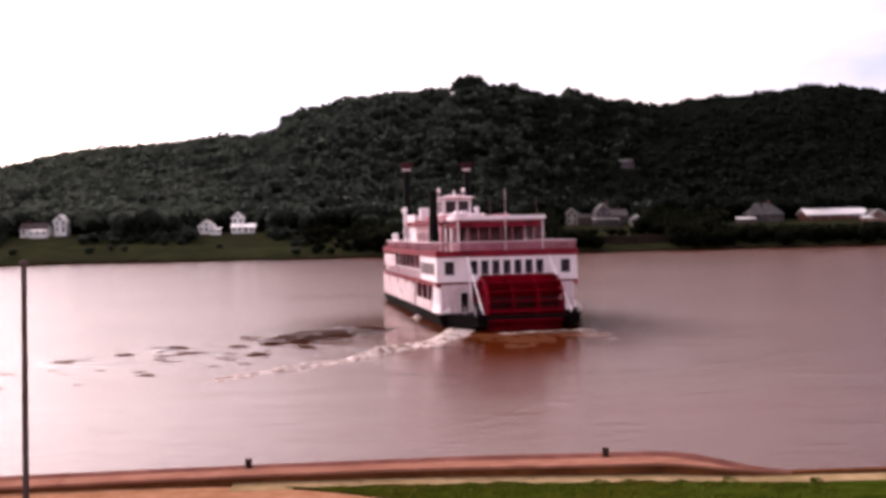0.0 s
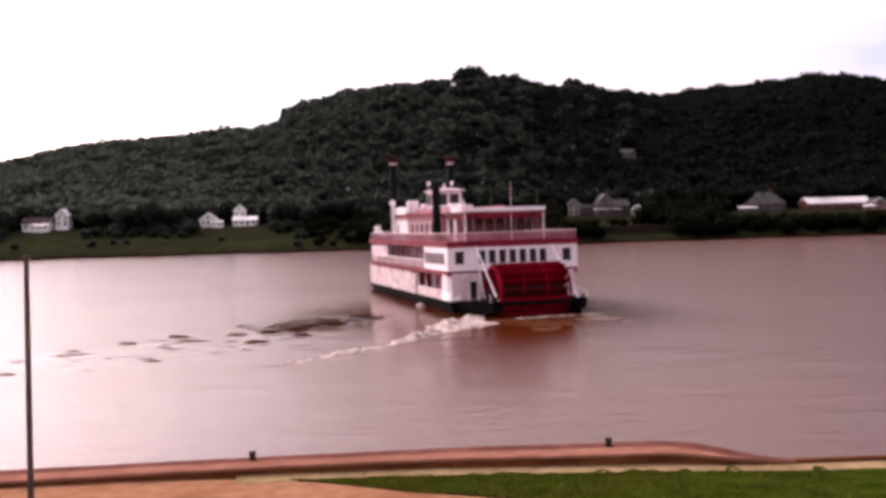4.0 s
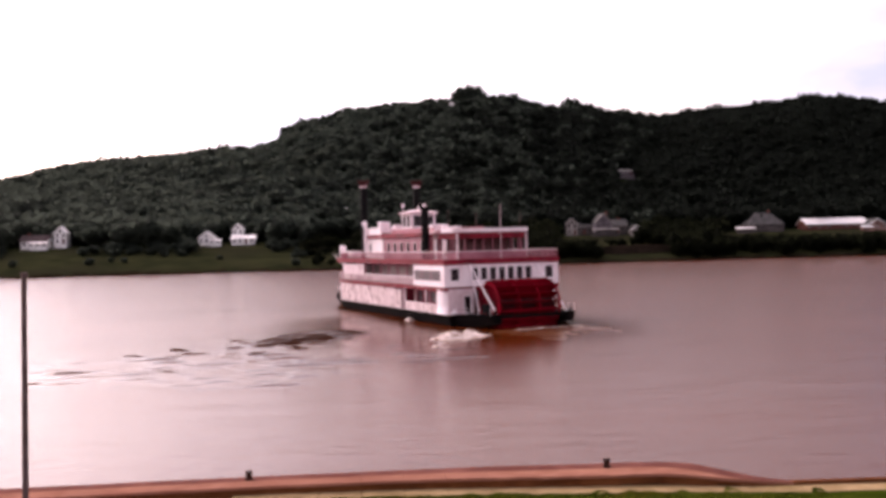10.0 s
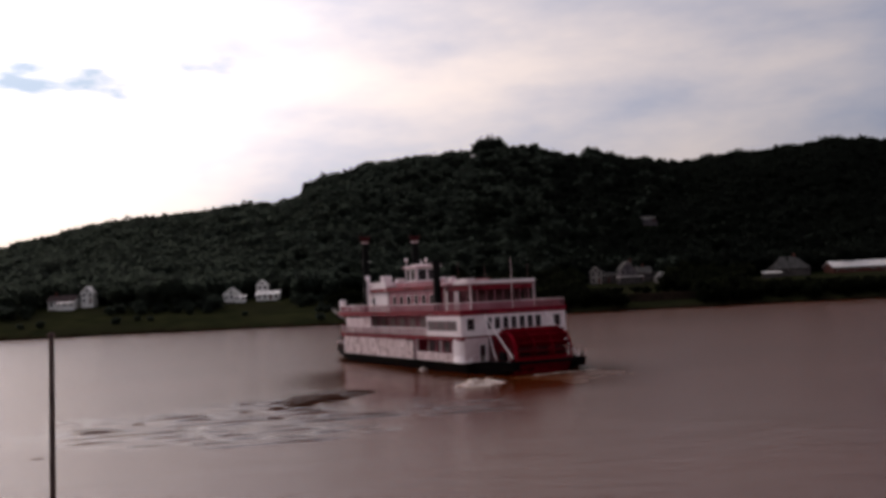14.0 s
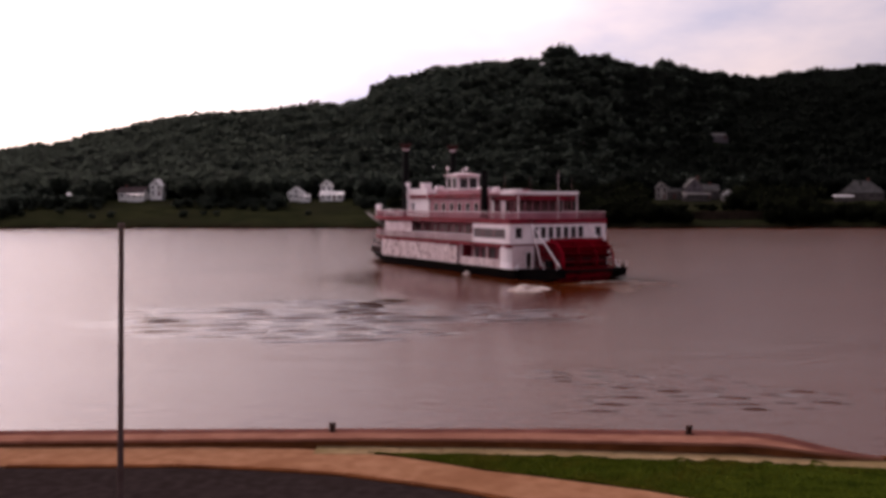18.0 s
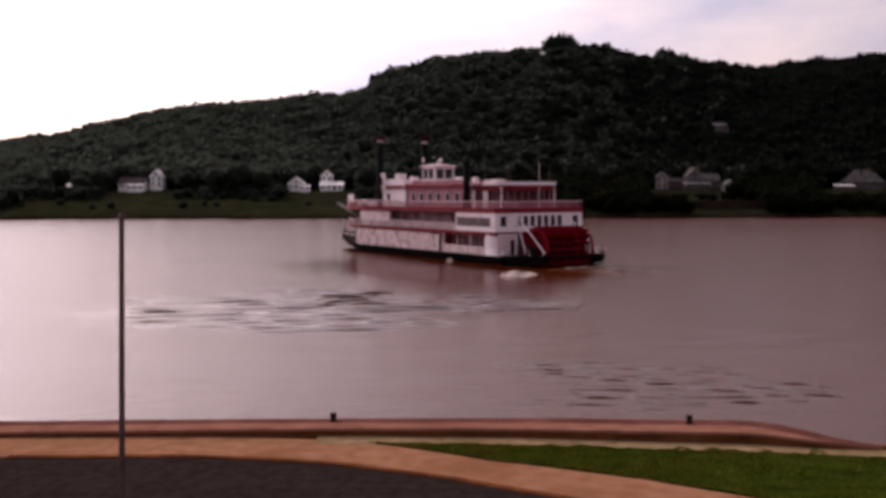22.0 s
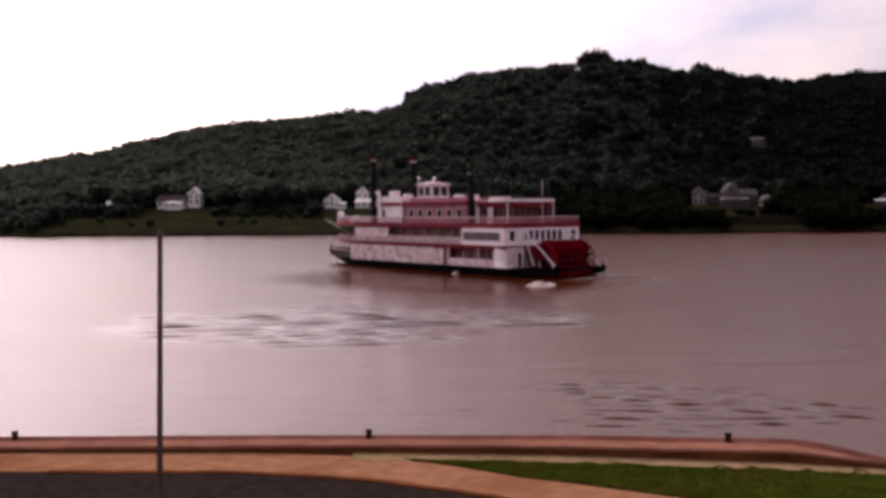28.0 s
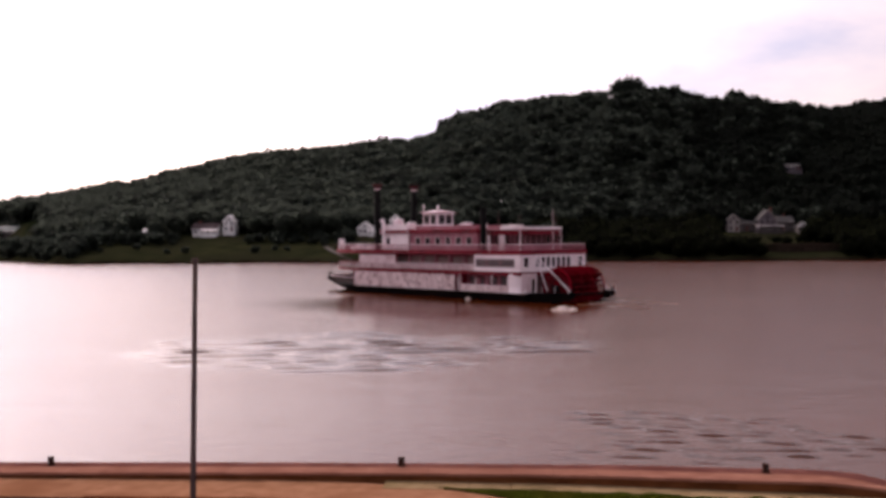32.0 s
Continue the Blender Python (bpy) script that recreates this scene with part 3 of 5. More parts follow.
def house(x, y, w, d, h, roof_h, wall, roof, label, turn=0.0, wing=None, windows=3, storeys=1, sink=0.0, hip=False, ridge="x", chimney=None, trim=None):
    """A house whose front faces the river (its own -y); its ridge runs along the front (x) or towards the river (y)."""
    z = float(far_height(np.array(float(x)), np.array(float(y)))) - sink
    ob = tagged(new("house"), label, "house", group="houses on the far bank")
    ob.matrix_basis = pose(x, y, z, 0, 0, turn)
    trim = trim or SIDING
    e = 0.45
    bm = bmesh.new()
    box(bm, -w / 2, w / 2, -d / 2, d / 2, -2.5, h)
    if not hip:
        ends = ((-w / 2, -d / 2), (-w / 2, d / 2), (-w / 2, 0)), ((w / 2, -d / 2), (w / 2, d / 2), (w / 2, 0))
        if ridge == "y":
            ends = ((-w / 2, -d / 2), (w / 2, -d / 2), (0, -d / 2)), ((-w / 2, d / 2), (w / 2, d / 2), (0, d / 2))
        a = [[bm.verts.new((*p, h + (roof_h if k == 2 else 0))) for k, p in enumerate(end)] for end in ends]
        bm.faces.new(a[0])
        bm.faces.new(a[1])
        for i, j in ((0, 2), (1, 2)):
            bm.faces.new((a[0][i], a[0][j], a[1][j], a[1][i]))
    bmesh.ops.recalc_face_normals(bm, faces=bm.faces)
    part("wall", bm, wall, ob)
    bm = bmesh.new()
    if hip:
        i = w * 0.28
        a = [bm.verts.new(p) for p in ((-w / 2 - e, -d / 2 - e, h), (w / 2 + e, -d / 2 - e, h), (w / 2 + e, d / 2 + e, h), (-w / 2 - e, d / 2 + e, h), (-w / 2 + i, 0, h + roof_h), (w / 2 - i, 0, h + roof_h))]
        for f in ((0, 1, 5, 4), (2, 3, 4, 5), (1, 2, 5), (3, 0, 4), (3, 2, 1, 0)):
            bm.faces.new([a[k] for k in f])
    else:
        for s in (-1, 1):
            if ridge == "x":
                low = h - e * roof_h / (d / 2)
                plate(bm, (-w / 2 - e, s * (d / 2 + e), low + 0.2), (w / 2 + e, s * (d / 2 + e), low + 0.2), (w / 2 + e, 0, h + roof_h + 0.2), (-w / 2 - e, 0, h + roof_h + 0.2), 0.18)
            else:
                low = h - e * roof_h / (w / 2)
                plate(bm, (s * (w / 2 + e), -d / 2 - e, low + 0.2), (s * (w / 2 + e), d / 2 + e, low + 0.2), (0, d / 2 + e, h + roof_h + 0.2), (0, -d / 2 - e, h + roof_h + 0.2), 0.18)
        bmesh.ops.recalc_face_normals(bm, faces=bm.faces)
    top = part("roof", bm, roof, ob)
    if not hip:
        for s in (-1, 1):
            bm = bmesh.new()
            if ridge == "y":
                bar(bm, (s * (w / 2 + e), -d / 2 - e - 0.05, h - e * roof_h / (w / 2) + 0.05), (0, -d / 2 - e - 0.05, h + roof_h + 0.05), 0.12, 0.36)
            else:
                box(bm, -w / 2 - e, w / 2 + e, s * (d / 2 + e) - 0.06, s * (d / 2 + e) + 0.06, h - e * roof_h / (d / 2) - 0.15, h - e * roof_h / (d / 2) + 0.1)
            part("trim_board", bm, trim, top)
    for cx in chimney or ():
        bm = bmesh.new()
        box(bm, cx - 0.4, cx + 0.4, -0.4, 0.4, h, h + roof_h + 1.1)
        box(bm, cx - 0.48, cx + 0.48, -0.48, 0.48, h + roof_h + 1.1, h + roof_h + 1.25)
        part("chimney", bm, BRICKRED, ob)
    rise = h / storeys
    for s in range(storeys):
        zc = h * (s + 0.55) / storeys
        tall = min(0.75, rise * 0.3)
        for k in range(windows):
            xc = -w / 2 + w * (k + 0.5) / windows
            half = min(0.5, w / windows * 0.28)
            bm = bmesh.new()
            if s == 0 and k == windows // 2 and windows > 1 and not wing:
                box(bm, xc - 0.5, xc + 0.5, -d / 2 - 0.06, -d / 2 + 0.05, 0.0, min(2.1, h * 0.85))
                part("door", bm, BRICKRED, ob)
                continue
            box(bm, xc - half, xc + half, -d / 2 - 0.06, -d / 2 + 0.05, zc - tall, zc + tall)
            win = part("window", bm, GLASS, ob)
            for name, zz in (("sill", zc - tall - 0.1), ("lintel", zc + tall + 0.02)):
                bm = bmesh.new()
                box(bm, xc - half - 0.1, xc + half + 0.1, -d / 2 - 0.12, -d / 2, zz, zz + 0.08)
                part(name, bm, trim, win)
            bm = bmesh.new()
            box(bm, xc - 0.03, xc + 0.03, -d / 2 - 0.09, -d / 2 - 0.061, zc - tall, zc + tall)
            box(bm, xc - half, xc + half, -d / 2 - 0.088, -d / 2 - 0.063, zc - 0.03, zc + 0.03)
            part("glazing_bar", bm, trim, win)
    if ridge == "y" and roof_h > 1.8:
        bm = bmesh.new()
        box(bm, -0.4, 0.4, -d / 2 - 0.06, -d / 2 + 0.05, h + 0.2, h + 1.2)
        part("gable_window", bm, GLASS, ob)
    if wing:
        wx, ww, wh, wd, wmat, wroof = wing
        bm = bmesh.new()
        box(bm, wx - ww / 2, wx + ww / 2, -d / 2 - wd, -d / 2 + 0.1, -2.5, min(wh * 0.45, 0.6) if wh > 1 else wh)
        porch = part("porch", bm, wmat, ob)
        bm = bmesh.new()
        plate(bm, (wx - ww / 2 - 0.3, -d / 2 - wd - 0.4, wh), (wx + ww / 2 + 0.3, -d / 2 - wd - 0.4, wh), (wx + ww / 2 + 0.3, -d / 2, wh + 0.7), (wx - ww / 2 - 0.3, -d / 2, wh + 0.7), 0.15)
        part("porch_roof", bm, wroof, ob)
        if wh > 1:
            n = max(2, round(ww / 2.2))
            for k in range(n + 1):
                px = wx - ww / 2 + 0.1 + (ww - 0.2) * k / n
                bm = bmesh.new()
                box(bm, px - 0.09, px + 0.09, -d / 2 - wd, -d / 2 - wd + 0.18, 0.3, wh)
                part("post", bm, trim, porch)
    return ob


def far_houses():
    house(-134.2, 434, 11.0, 7, 2.7, 2.4, SIDING, BROWNROOF, "low white house with a brown roof and a front porch", wing=(2.4, 6.6, 1.9, 2.6, SIDING, PALEROOF), windows=4, sink=-0.4, chimney=(-3.0,))
    house(-124.6, 438, 5.2, 7.0, 4.6, 2.6, SIDING, PALEROOF, "tall narrow white gabled house beside a low one", windows=2, storeys=2, sink=-1.4, ridge="y")
    house(-129.4, 441.5, 6.4, 5.0, 4.6, 1.7, SIDING, PALEROOF, "white side wing with a pale roof behind a low house", windows=2, storeys=2, sink=-1.4)
    house(-62.8, 432, 6.6, 7, 3.0, 2.6, SIDING, PALEROOF, "small white cottage with a pale roof and a porch", wing=(4.0, 4.4, 1.6, 2.5, SIDING, PALEROOF), windows=3, ridge="y")
    house(-47.6, 433, 9.6, 8, 2.2, 1.4, SIDING, PALEROOF, "white house with a low front wing on the bank", windows=4)
    house(-50.4, 438, 4.8, 5, 6.0, 2.2, SIDING, PALEROOF, "white gabled upper house behind a low wing", windows=2, storeys=2, ridge="y")
    house(95.6, 436, 5.0, 5, 5.0, 2.2, DIMSIDING, GREYROOF, "small pale gabled house among dark trees", windows=2, storeys=2, ridge="y", trim=DIMSIDING)
    house(101.5, 438, 7.5, 6, 3.6, 1.8, GREYWALL, GREYROOF, "low grey side house between gabled houses", windows=3, trim=DIMSIDING)
    house(109.0, 434, 7.0, 8, 5.4, 3.8, LILACWALL, GREYROOF, "large grey gabled house with pale trim and a porch", wing=(0.4, 11.5, 2.2, 2.6, GREYWALL, DIMSIDING), windows=3, storeys=2, ridge="y", chimney=(2.2,), trim=DIMSIDING)
    house(116.5, 437, 8.0, 7, 4.0, 2.2, GREYWALL, GREYROOF, "grey side wing of a large house with pale eaves", windows=3, chimney=(1.0,), trim=DIMSIDING)
    house(122.6, 429, 4.2, 5, 2.4, 1.8, DIMSIDING, GREYROOF, "small pale outbuilding beside a large house", windows=1, ridge="y")
    bm = bmesh.new()
    strip(bm, [(92, 383.0), (100, 381.6), (108, 381.8), (116, 381.4), (124, 383.0)], [(92, 418), (100, 418), (108, 418), (116, 418), (124, 418)], 0.0, 6.2)
    tagged(part("terrace", bm, BANKWALL), "brown stone terrace below the grey houses", "terrace", kind="structure")
    house(183.5, 436, 16, 10, 2.8, 5.4, GREYWALL, GREYROOF, "hip-roofed grey house behind shrubs", windows=4, hip=True, wing=(-10.4, 8, 1.2, 3, GREYWALL, PALEROOF), chimney=(3.0,), trim=DIMSIDING)
    house(216.5, 436, 29, 10, 2.2, 2.4, BRICKRED, PALEROOF, "long low building with a pale metal roof", windows=7)
    house(232.0, 429, 9, 8, 1.8, 2.6, ROSEBRICK, GREYROOF, "low brick house with a gable towards the river", windows=3, ridge="y", wing=(-5.5, 5.0, 0.9, 2.5, ROSEBRICK, SIDING))
    house(-285, 560, 28, 12, 4.0, 3.0, GREYWALL, TEALROOF, "distant building with a teal metal roof", windows=6)
    for x, y, w, h, lab in HILL_HOUSES:
        house(x, y, w, w * 0.8, h, h * 0.5, SIDING if lab[0] == "w" else LILACWALL, PALEROOF if lab[0] == "w" else GREYROOF, {"w": "small white house among the trees of the hillside", "g": "dim grey house high on the wooded hillside"}[lab[0]], windows=2 if w > 4 else 0, sink=-lab[1])


# ---- near bank: river wall with bollards, sidewalk, lawn, path, road
WALL_OUT = [(-60, 37.1), (-16.4, 37.0), (-9.9, 37.0), (-3.8, 36.9), (4.2, 36.6), (7.5, 36.25), (10.8, 35.98), (11.7, 35.85), (12.3, 35.6), (13.2, 34.65), (14.0, 33.9), (14.9, 33.5), (24, 33.0), (60, 30.2)]
WALL_IN = [(-60, 35.3), (-15.6, 35.25), (-9.6, 35.3), (-4, 35.3), (2.4, 35.0), (8.4, 34.25), (10.3, 34.1), (11.3, 33.85), (12.0, 33.6), (12.7, 33.4), (14.0, 33.27), (14.9, 33.2), (24, 32.7), (60, 29.9)]


def cap_z(x):
    return float(np.interp(x, (-20, 10), (0.93, 1.15)))


def strip(bm, near, far, z0, z1):
    """A plate between two lines of (x, y) points of equal number."""
    for i in range(len(near) - 1):
        a, b, c, d = near[i], near[i + 1], far[i + 1], far[i]
        lo = [bm.verts.new((*p, z0)) for p in (a, b, c, d)]
        hi = [bm.verts.new((*p, z1)) for p in (a, b, c, d)]
        bm.faces.new(hi)
        bm.faces.new(lo[::-1])
        for k in range(4):
            j = (k + 1) % 4
            bm.faces.new((lo[k], lo[j], hi[j], hi[k]))


def near_bank():
    bm = bmesh.new()
    strip(bm, [(-200, -200), (-60, -200), (60, -200), (200, -200)], [(-200, 36.0), (-60, 36.0), (60, 25.6), (200, 5)], -6.0, 0.70)
    tagged(part("land", bm, MUD), "earth of the near river bank", "ground", kind="structure")
    # wall: dark brown core and a cap of separate slabs
    bm = bmesh.new()
    strip(bm, [(x, y + 0.06) for x, y in WALL_IN], [(x, y - 0.04) for x, y in WALL_OUT], -6.0, 0.76)
    wall = tagged(part("river_wall", bm, FACE), "dark brown river wall with a pinkish concrete cap", "wall", kind="structure")
    def along(line, s):
        xs = [p[0] for p in line]
        return float(np.interp(s, xs, [p[1] for p in line]))
    rng = np.random.default_rng(3)

    def top_z(s):
        return float(np.interp(s, (-20, 10, 11.2, 12.2, 13.2, 14.2, 14.9), (0.93, 1.15, 1.14, 1.08, 0.99, 0.90, 0.86)))

    def cap_piece(name, x0, x1, f0, f1, drop, thick, mat, gap=0.0):
        """A sloping slab of the cap between two shares of the wall's width."""
        bm = bmesh.new()
        v = []
        for s, g in ((x0, gap), (x1, -gap)):
            yi, yo = along(WALL_IN, s), along(WALL_OUT, s)
            z = top_z(s) - drop
            k = float(np.interp(s, (10.9, 11.9, 12.8, 13.4), (1.0, 0.7, 0.25, 0.1)))
            v.append([bm.verts.new((s + g, yi + (yo - yi) * f, h)) for f, h in ((f0 * k, z - thick), (f1 * k if f1 < 0.9 else f1, z - thick), (f1 * k if f1 < 0.9 else f1, z), (f0 * k, z))])
        bm.faces.new(v[0])
        bm.faces.new(v[1][::-1])
        for k in range(4):
            m = (k + 1) % 4
            bm.faces.new((v[0][k], v[1][k], v[1][m], v[0][m]))
        bmesh.ops.recalc_face_normals(bm, faces=bm.faces)
        part(name, bm, mat, wall)

    cuts = list(np.arange(-42.0, 9.1, 1.5)) + [9.6, 10.3, 10.8, 11.3, 11.8, 12.3, 12.8, 13.3, 13.8, 14.3, 14.9]
    for x, x1 in zip(cuts, cuts[1:]):
        lift = rng.uniform(-0.004, 0.004)
        gap = 0.005 if x < 9 else 0.002
        cap_piece("course", x, x1, 0.04, 0.96, 0.1, 0.26 if x < 12 else 0.12, FACE)
        cap_piece("slab", x, x1, 0.0, 0.55, lift, 0.1, CONCRETE, gap)
        cap_piece("coping", x, x1, 0.556, 1.0, lift + 0.012, 0.1, WETCAP, gap)
    cap_piece("slab", 14.9, 24, 0.0, 1.0, 0.0, 0.1, FACE)
    cap_piece("slab", 24, 60, 0.0, 1.0, 0.0, 0.1, FACE)
    # sidewalk slabs along the wall
    walk_side = tagged(new("sidewalk"), "narrow pale concrete sidewalk beside the river wall", "pavement", kind="structure")
    x = -4.5
    while x < 30:
        x1 = x + 1.5
        bm = bmesh.new()
        slab(bm, [(x + 0.01, along(WALL_IN, x) - 1.03), (x1 - 0.01, along(WALL_IN, x1) - 1.03), (x1 - 0.01, along(WALL_IN, x1) + 0.05), (x + 0.01, along(WALL_IN, x) + 0.05)], 0.6, 0.755 + rng.uniform(-0.004, 0.004))
        part("slab", bm, KERB, walk_side)
        x = x1
    # lawn
    edge = [(-2.6, 34.45), (-1.6, 33.95), (-0.4, 33.3), (1.4, 32.1), (4.1, 31.0), (6.2, 29.8), (8.7, 28.3), (9.4, 27.6), (12, 23.0)]
    top = [(x, along(WALL_IN, x) - (1.05 if x > -2 else 0.75)) for x in (-2.6, -1.6, 0, 3, 7, 11, 15, 20, 30)]
    bm = bmesh.new()
    strip(bm, edge, top, 0.62, 0.775)
    tagged(part("lawn", bm, LAWN), "mown green lawn between the path and the sidewalk", "lawn", kind="structure")
    # tufts all over the lawn, thicker and taller along its edges
    rg = np.random.default_rng(21)
    n = 26000
    gx = rg.uniform(-2.3, 15.5, n)
    lo, hi = np.interp(gx, [p[0] for p in edge], [p[1] for p in edge]), np.array([along(WALL_IN, s) - 1.05 for s in gx])
    f = rg.uniform(0, 1, n)
    rim = rg.random(n)
    f = np.where(rim < 0.2, 1.0 - np.abs(rg.normal(0, 0.03, n)) + 0.07 * np.sin(gx * 2.9) * np.sin(gx * 1.3 + 1) + 0.03 * np.sin(gx * 7.1), np.where(rim < 0.34, np.abs(rg.normal(0, 0.03, n)) - 0.02 * np.sin(gx * 3.7), f))
    gy = lo + (hi - lo) * f
    tall = rg.uniform(0.03, 0.075, n) * np.where(rim < 0.2, 0.9 + 0.5 * np.sin(gx * 2.1) * np.sin(gx * 0.83), 1.0)
    root = np.stack([gx, gy, np.full(n, 0.765)], -1)
    ang = rg.uniform(0, 6.28, n)
    side = np.stack([np.cos(ang), np.sin(ang), np.zeros(n)], -1) * rg.uniform(0.02, 0.05, n)[:, None]
    tip = root + np.stack([rg.normal(0, 0.025, n), rg.normal(0, 0.025, n), tall], -1)
    verts = np.stack([root - side, root + side, tip], 1).reshape(-1, 3)
    tagged(new("grass", fast_mesh("grass", verts, np.arange(3 * n).reshape(-1, 3), BLADE)), "uneven green grass tufts over the lawn", "grass", kind="stuff")
    # path of salmon paving, with the road's curved edge
    road_edge = [(-60, 32.7), (-14.5, 32.7), (-8.9, 32.75), (-6.0, 32.4), (-3.2, 31.7), (0.2, 30.1), (2.1, 28.9), (4.7, 27.4), (7, 25.5), (9, 22)]
    path_edge = [(-60, 35.35), (-14.8, 35.3), (-8.9, 35.35), (-5.1, 35.0), (-2.4, 34.4), (0.2, 32.9), (2.5, 31.65), (6.2, 29.8), (9.4, 27.6), (12, 23)]
    bm = bmesh.new()
    strip(bm, road_edge, path_edge, 0.6, 0.745)
    tagged(part("path", bm, PAVING), "broad salmon-coloured paved path curving along the lawn", "path", kind="structure")
    kerb = tagged(new("kerb"), "low concrete kerb between the path and the road", "kerb", kind="structure")
    for i in range(1, len(road_edge) - 1):
        (ax, ay), (bx, by) = road_edge[i], road_edge[i + 1]
        n = max(1, round(math.hypot(bx - ax, by - ay) / 1.2))
        for k in range(n):
            p, q = [Vector((ax + (bx - ax) * (k + e) / n, ay + (by - ay) * (k + e) / n, 0.67)) for e in (0.01, 0.99)]
            bm = bmesh.new()
            bar(bm, p, q, 0.32, 0.16)
            part("kerbstone", bm, FACE, kerb)
    bm = bmesh.new()
    strip(bm, [(x, -60) for x, y in road_edge], [(x, y - 0.05) for x, y in road_edge], 0.5, 0.65 + 0.06)
    tagged(part("road", bm, ASPHALT), "dark asphalt road with a curved edge", "road", kind="structure")
    bm = bmesh.new()
    slab(bm, [(-40, 10), (-8.5, 10), (-10.2, 25.2), (-11.1, 26.9), (-12.3, 27.6), (-16, 28.0), (-40, 28.2)], 0.6, 0.76)
    tagged(part("verge", bm, LAWN), "grass verge on the near side of the road", "lawn", kind="structure")
    # bollards on the wall
    bm = bmesh.new()
    rod(bm, (0, 0, 0), (0, 0, 0.22), 0.12, 0.11, 12)
    first = tagged(new("bollard"), "short dark iron mooring bollard on the river wall", "bollard", group="bollards along the river wall")
    part("post", bm, RUST, first)
    bm = bmesh.new()
    rod(bm, (0, 0, 0.22), (0, 0, 0.29), 0.14, 0.11, 12)
    part("cap", bm, RUST, first)
    bm = bmesh.new()
    rod(bm, (0, 0, 0), (0, 0, 0.03), 0.15, 0.15, 12)
    part("base_plate", bm, RUST, first)
    for s in (-1, 1):
        bm = bmesh.new()
        rod(bm, (s * 0.06, 0, 0.26), (s * 0.10, 0, 0.315), 0.05, 0.04, 8)
        part("horn", bm, RUST, first)
    first.matrix_basis = pose(-4.05, 36.45, cap_z(-4))
    for x, y in ((8.9, 35.5), (-17.4, 36.5), (-30.7, 36.6)):
        copy_thing(first, pose(x, y, cap_z(x)))
    # lamp post
    lamp = tagged(new("lamp_post"), "tall slim dark metal lamp post beside the road", "lamp post")
    lamp.matrix_basis = pose(-6.60, 20.0, 0.71, 0, 1.1, 0)
    bm = bmesh.new()
    rod(bm, (0, 0, 0.3), (0, 0, 8.3), 0.070, 0.050, 14)
    part("pole", bm, STEEL, lamp)
    bm = bmesh.new()
    rod(bm, (0, 0, 0), (0, 0, 0.35), 0.2, 0.13, 14)
    part("base", bm, STEEL, lamp)
    bm = bmesh.new()
    rod(bm, (0, 0, 8.3), (0, 0, 8.36), 0.08, 0.05, 14)
    part("cap", bm, STEEL, lamp)


near_bank()


# ---- the riverboat: x ahead, y to port, z up; its stern wall stands at x = 0
B = 7.25                                   # half the beam of the upper decks
Z1, Z3 = 1.25, 7.25                        # main deck and third deck
boat = tagged(new("riverboat"), "white sternwheel riverboat with red trim, black hull and red paddle wheel", "riverboat")


def bow_outline(half, x0, x1, x2, tip):
    """A deck outline: straight sides from x0 to x1, drawn in to a blunt bow at x2."""
    pts = [(x0, -half)]
    for k in range(9):
        u = k / 8
        pts.append((x1 + (x2 - x1) * u, -(half - (half - tip) * u ** 1.8)))
    return pts + [(x, -y) for x, y in reversed(pts)]


def railing(name, pts, z, height, mat, cap, every=1.1, mesh_rows=3):
    """A rail along a line of (x, y) points: each run is one part with its posts and a cap under it."""
    for i in range(len(pts) - 1):
        a, b = Vector((*pts[i], z)), Vector((*pts[i + 1], z))
        n = max(1, round((b - a).length / every))
        bm = bmesh.new()
        for k in range(n + 1):
            p = a + (b - a) * k / n
            rod(bm, p, p + Vector((0, 0, height)), 0.035, sides=5)
        for r in range(mesh_rows):
            h = height * (0.15 + 0.7 * r / max(1, mesh_rows - 1))
            rod(bm, a + Vector((0, 0, h)), b + Vector((0, 0, h)), 0.022, sides=4)
        m = n * 5
        for k in range(m):
            p = a + (b - a) * (k + 0.5) / m
            rod(bm, p + Vector((0, 0, height * 0.1)), p + Vector((0, 0, height * 0.95)), 0.02, sides=4)
        run = part(name, bm, mat, boat)
        bm = bmesh.new()
        bar(bm, a + Vector((0, 0, height)), b + Vector((0, 0, height)), 0.09, 0.12)
        part("cap_rail", bm, cap, run)


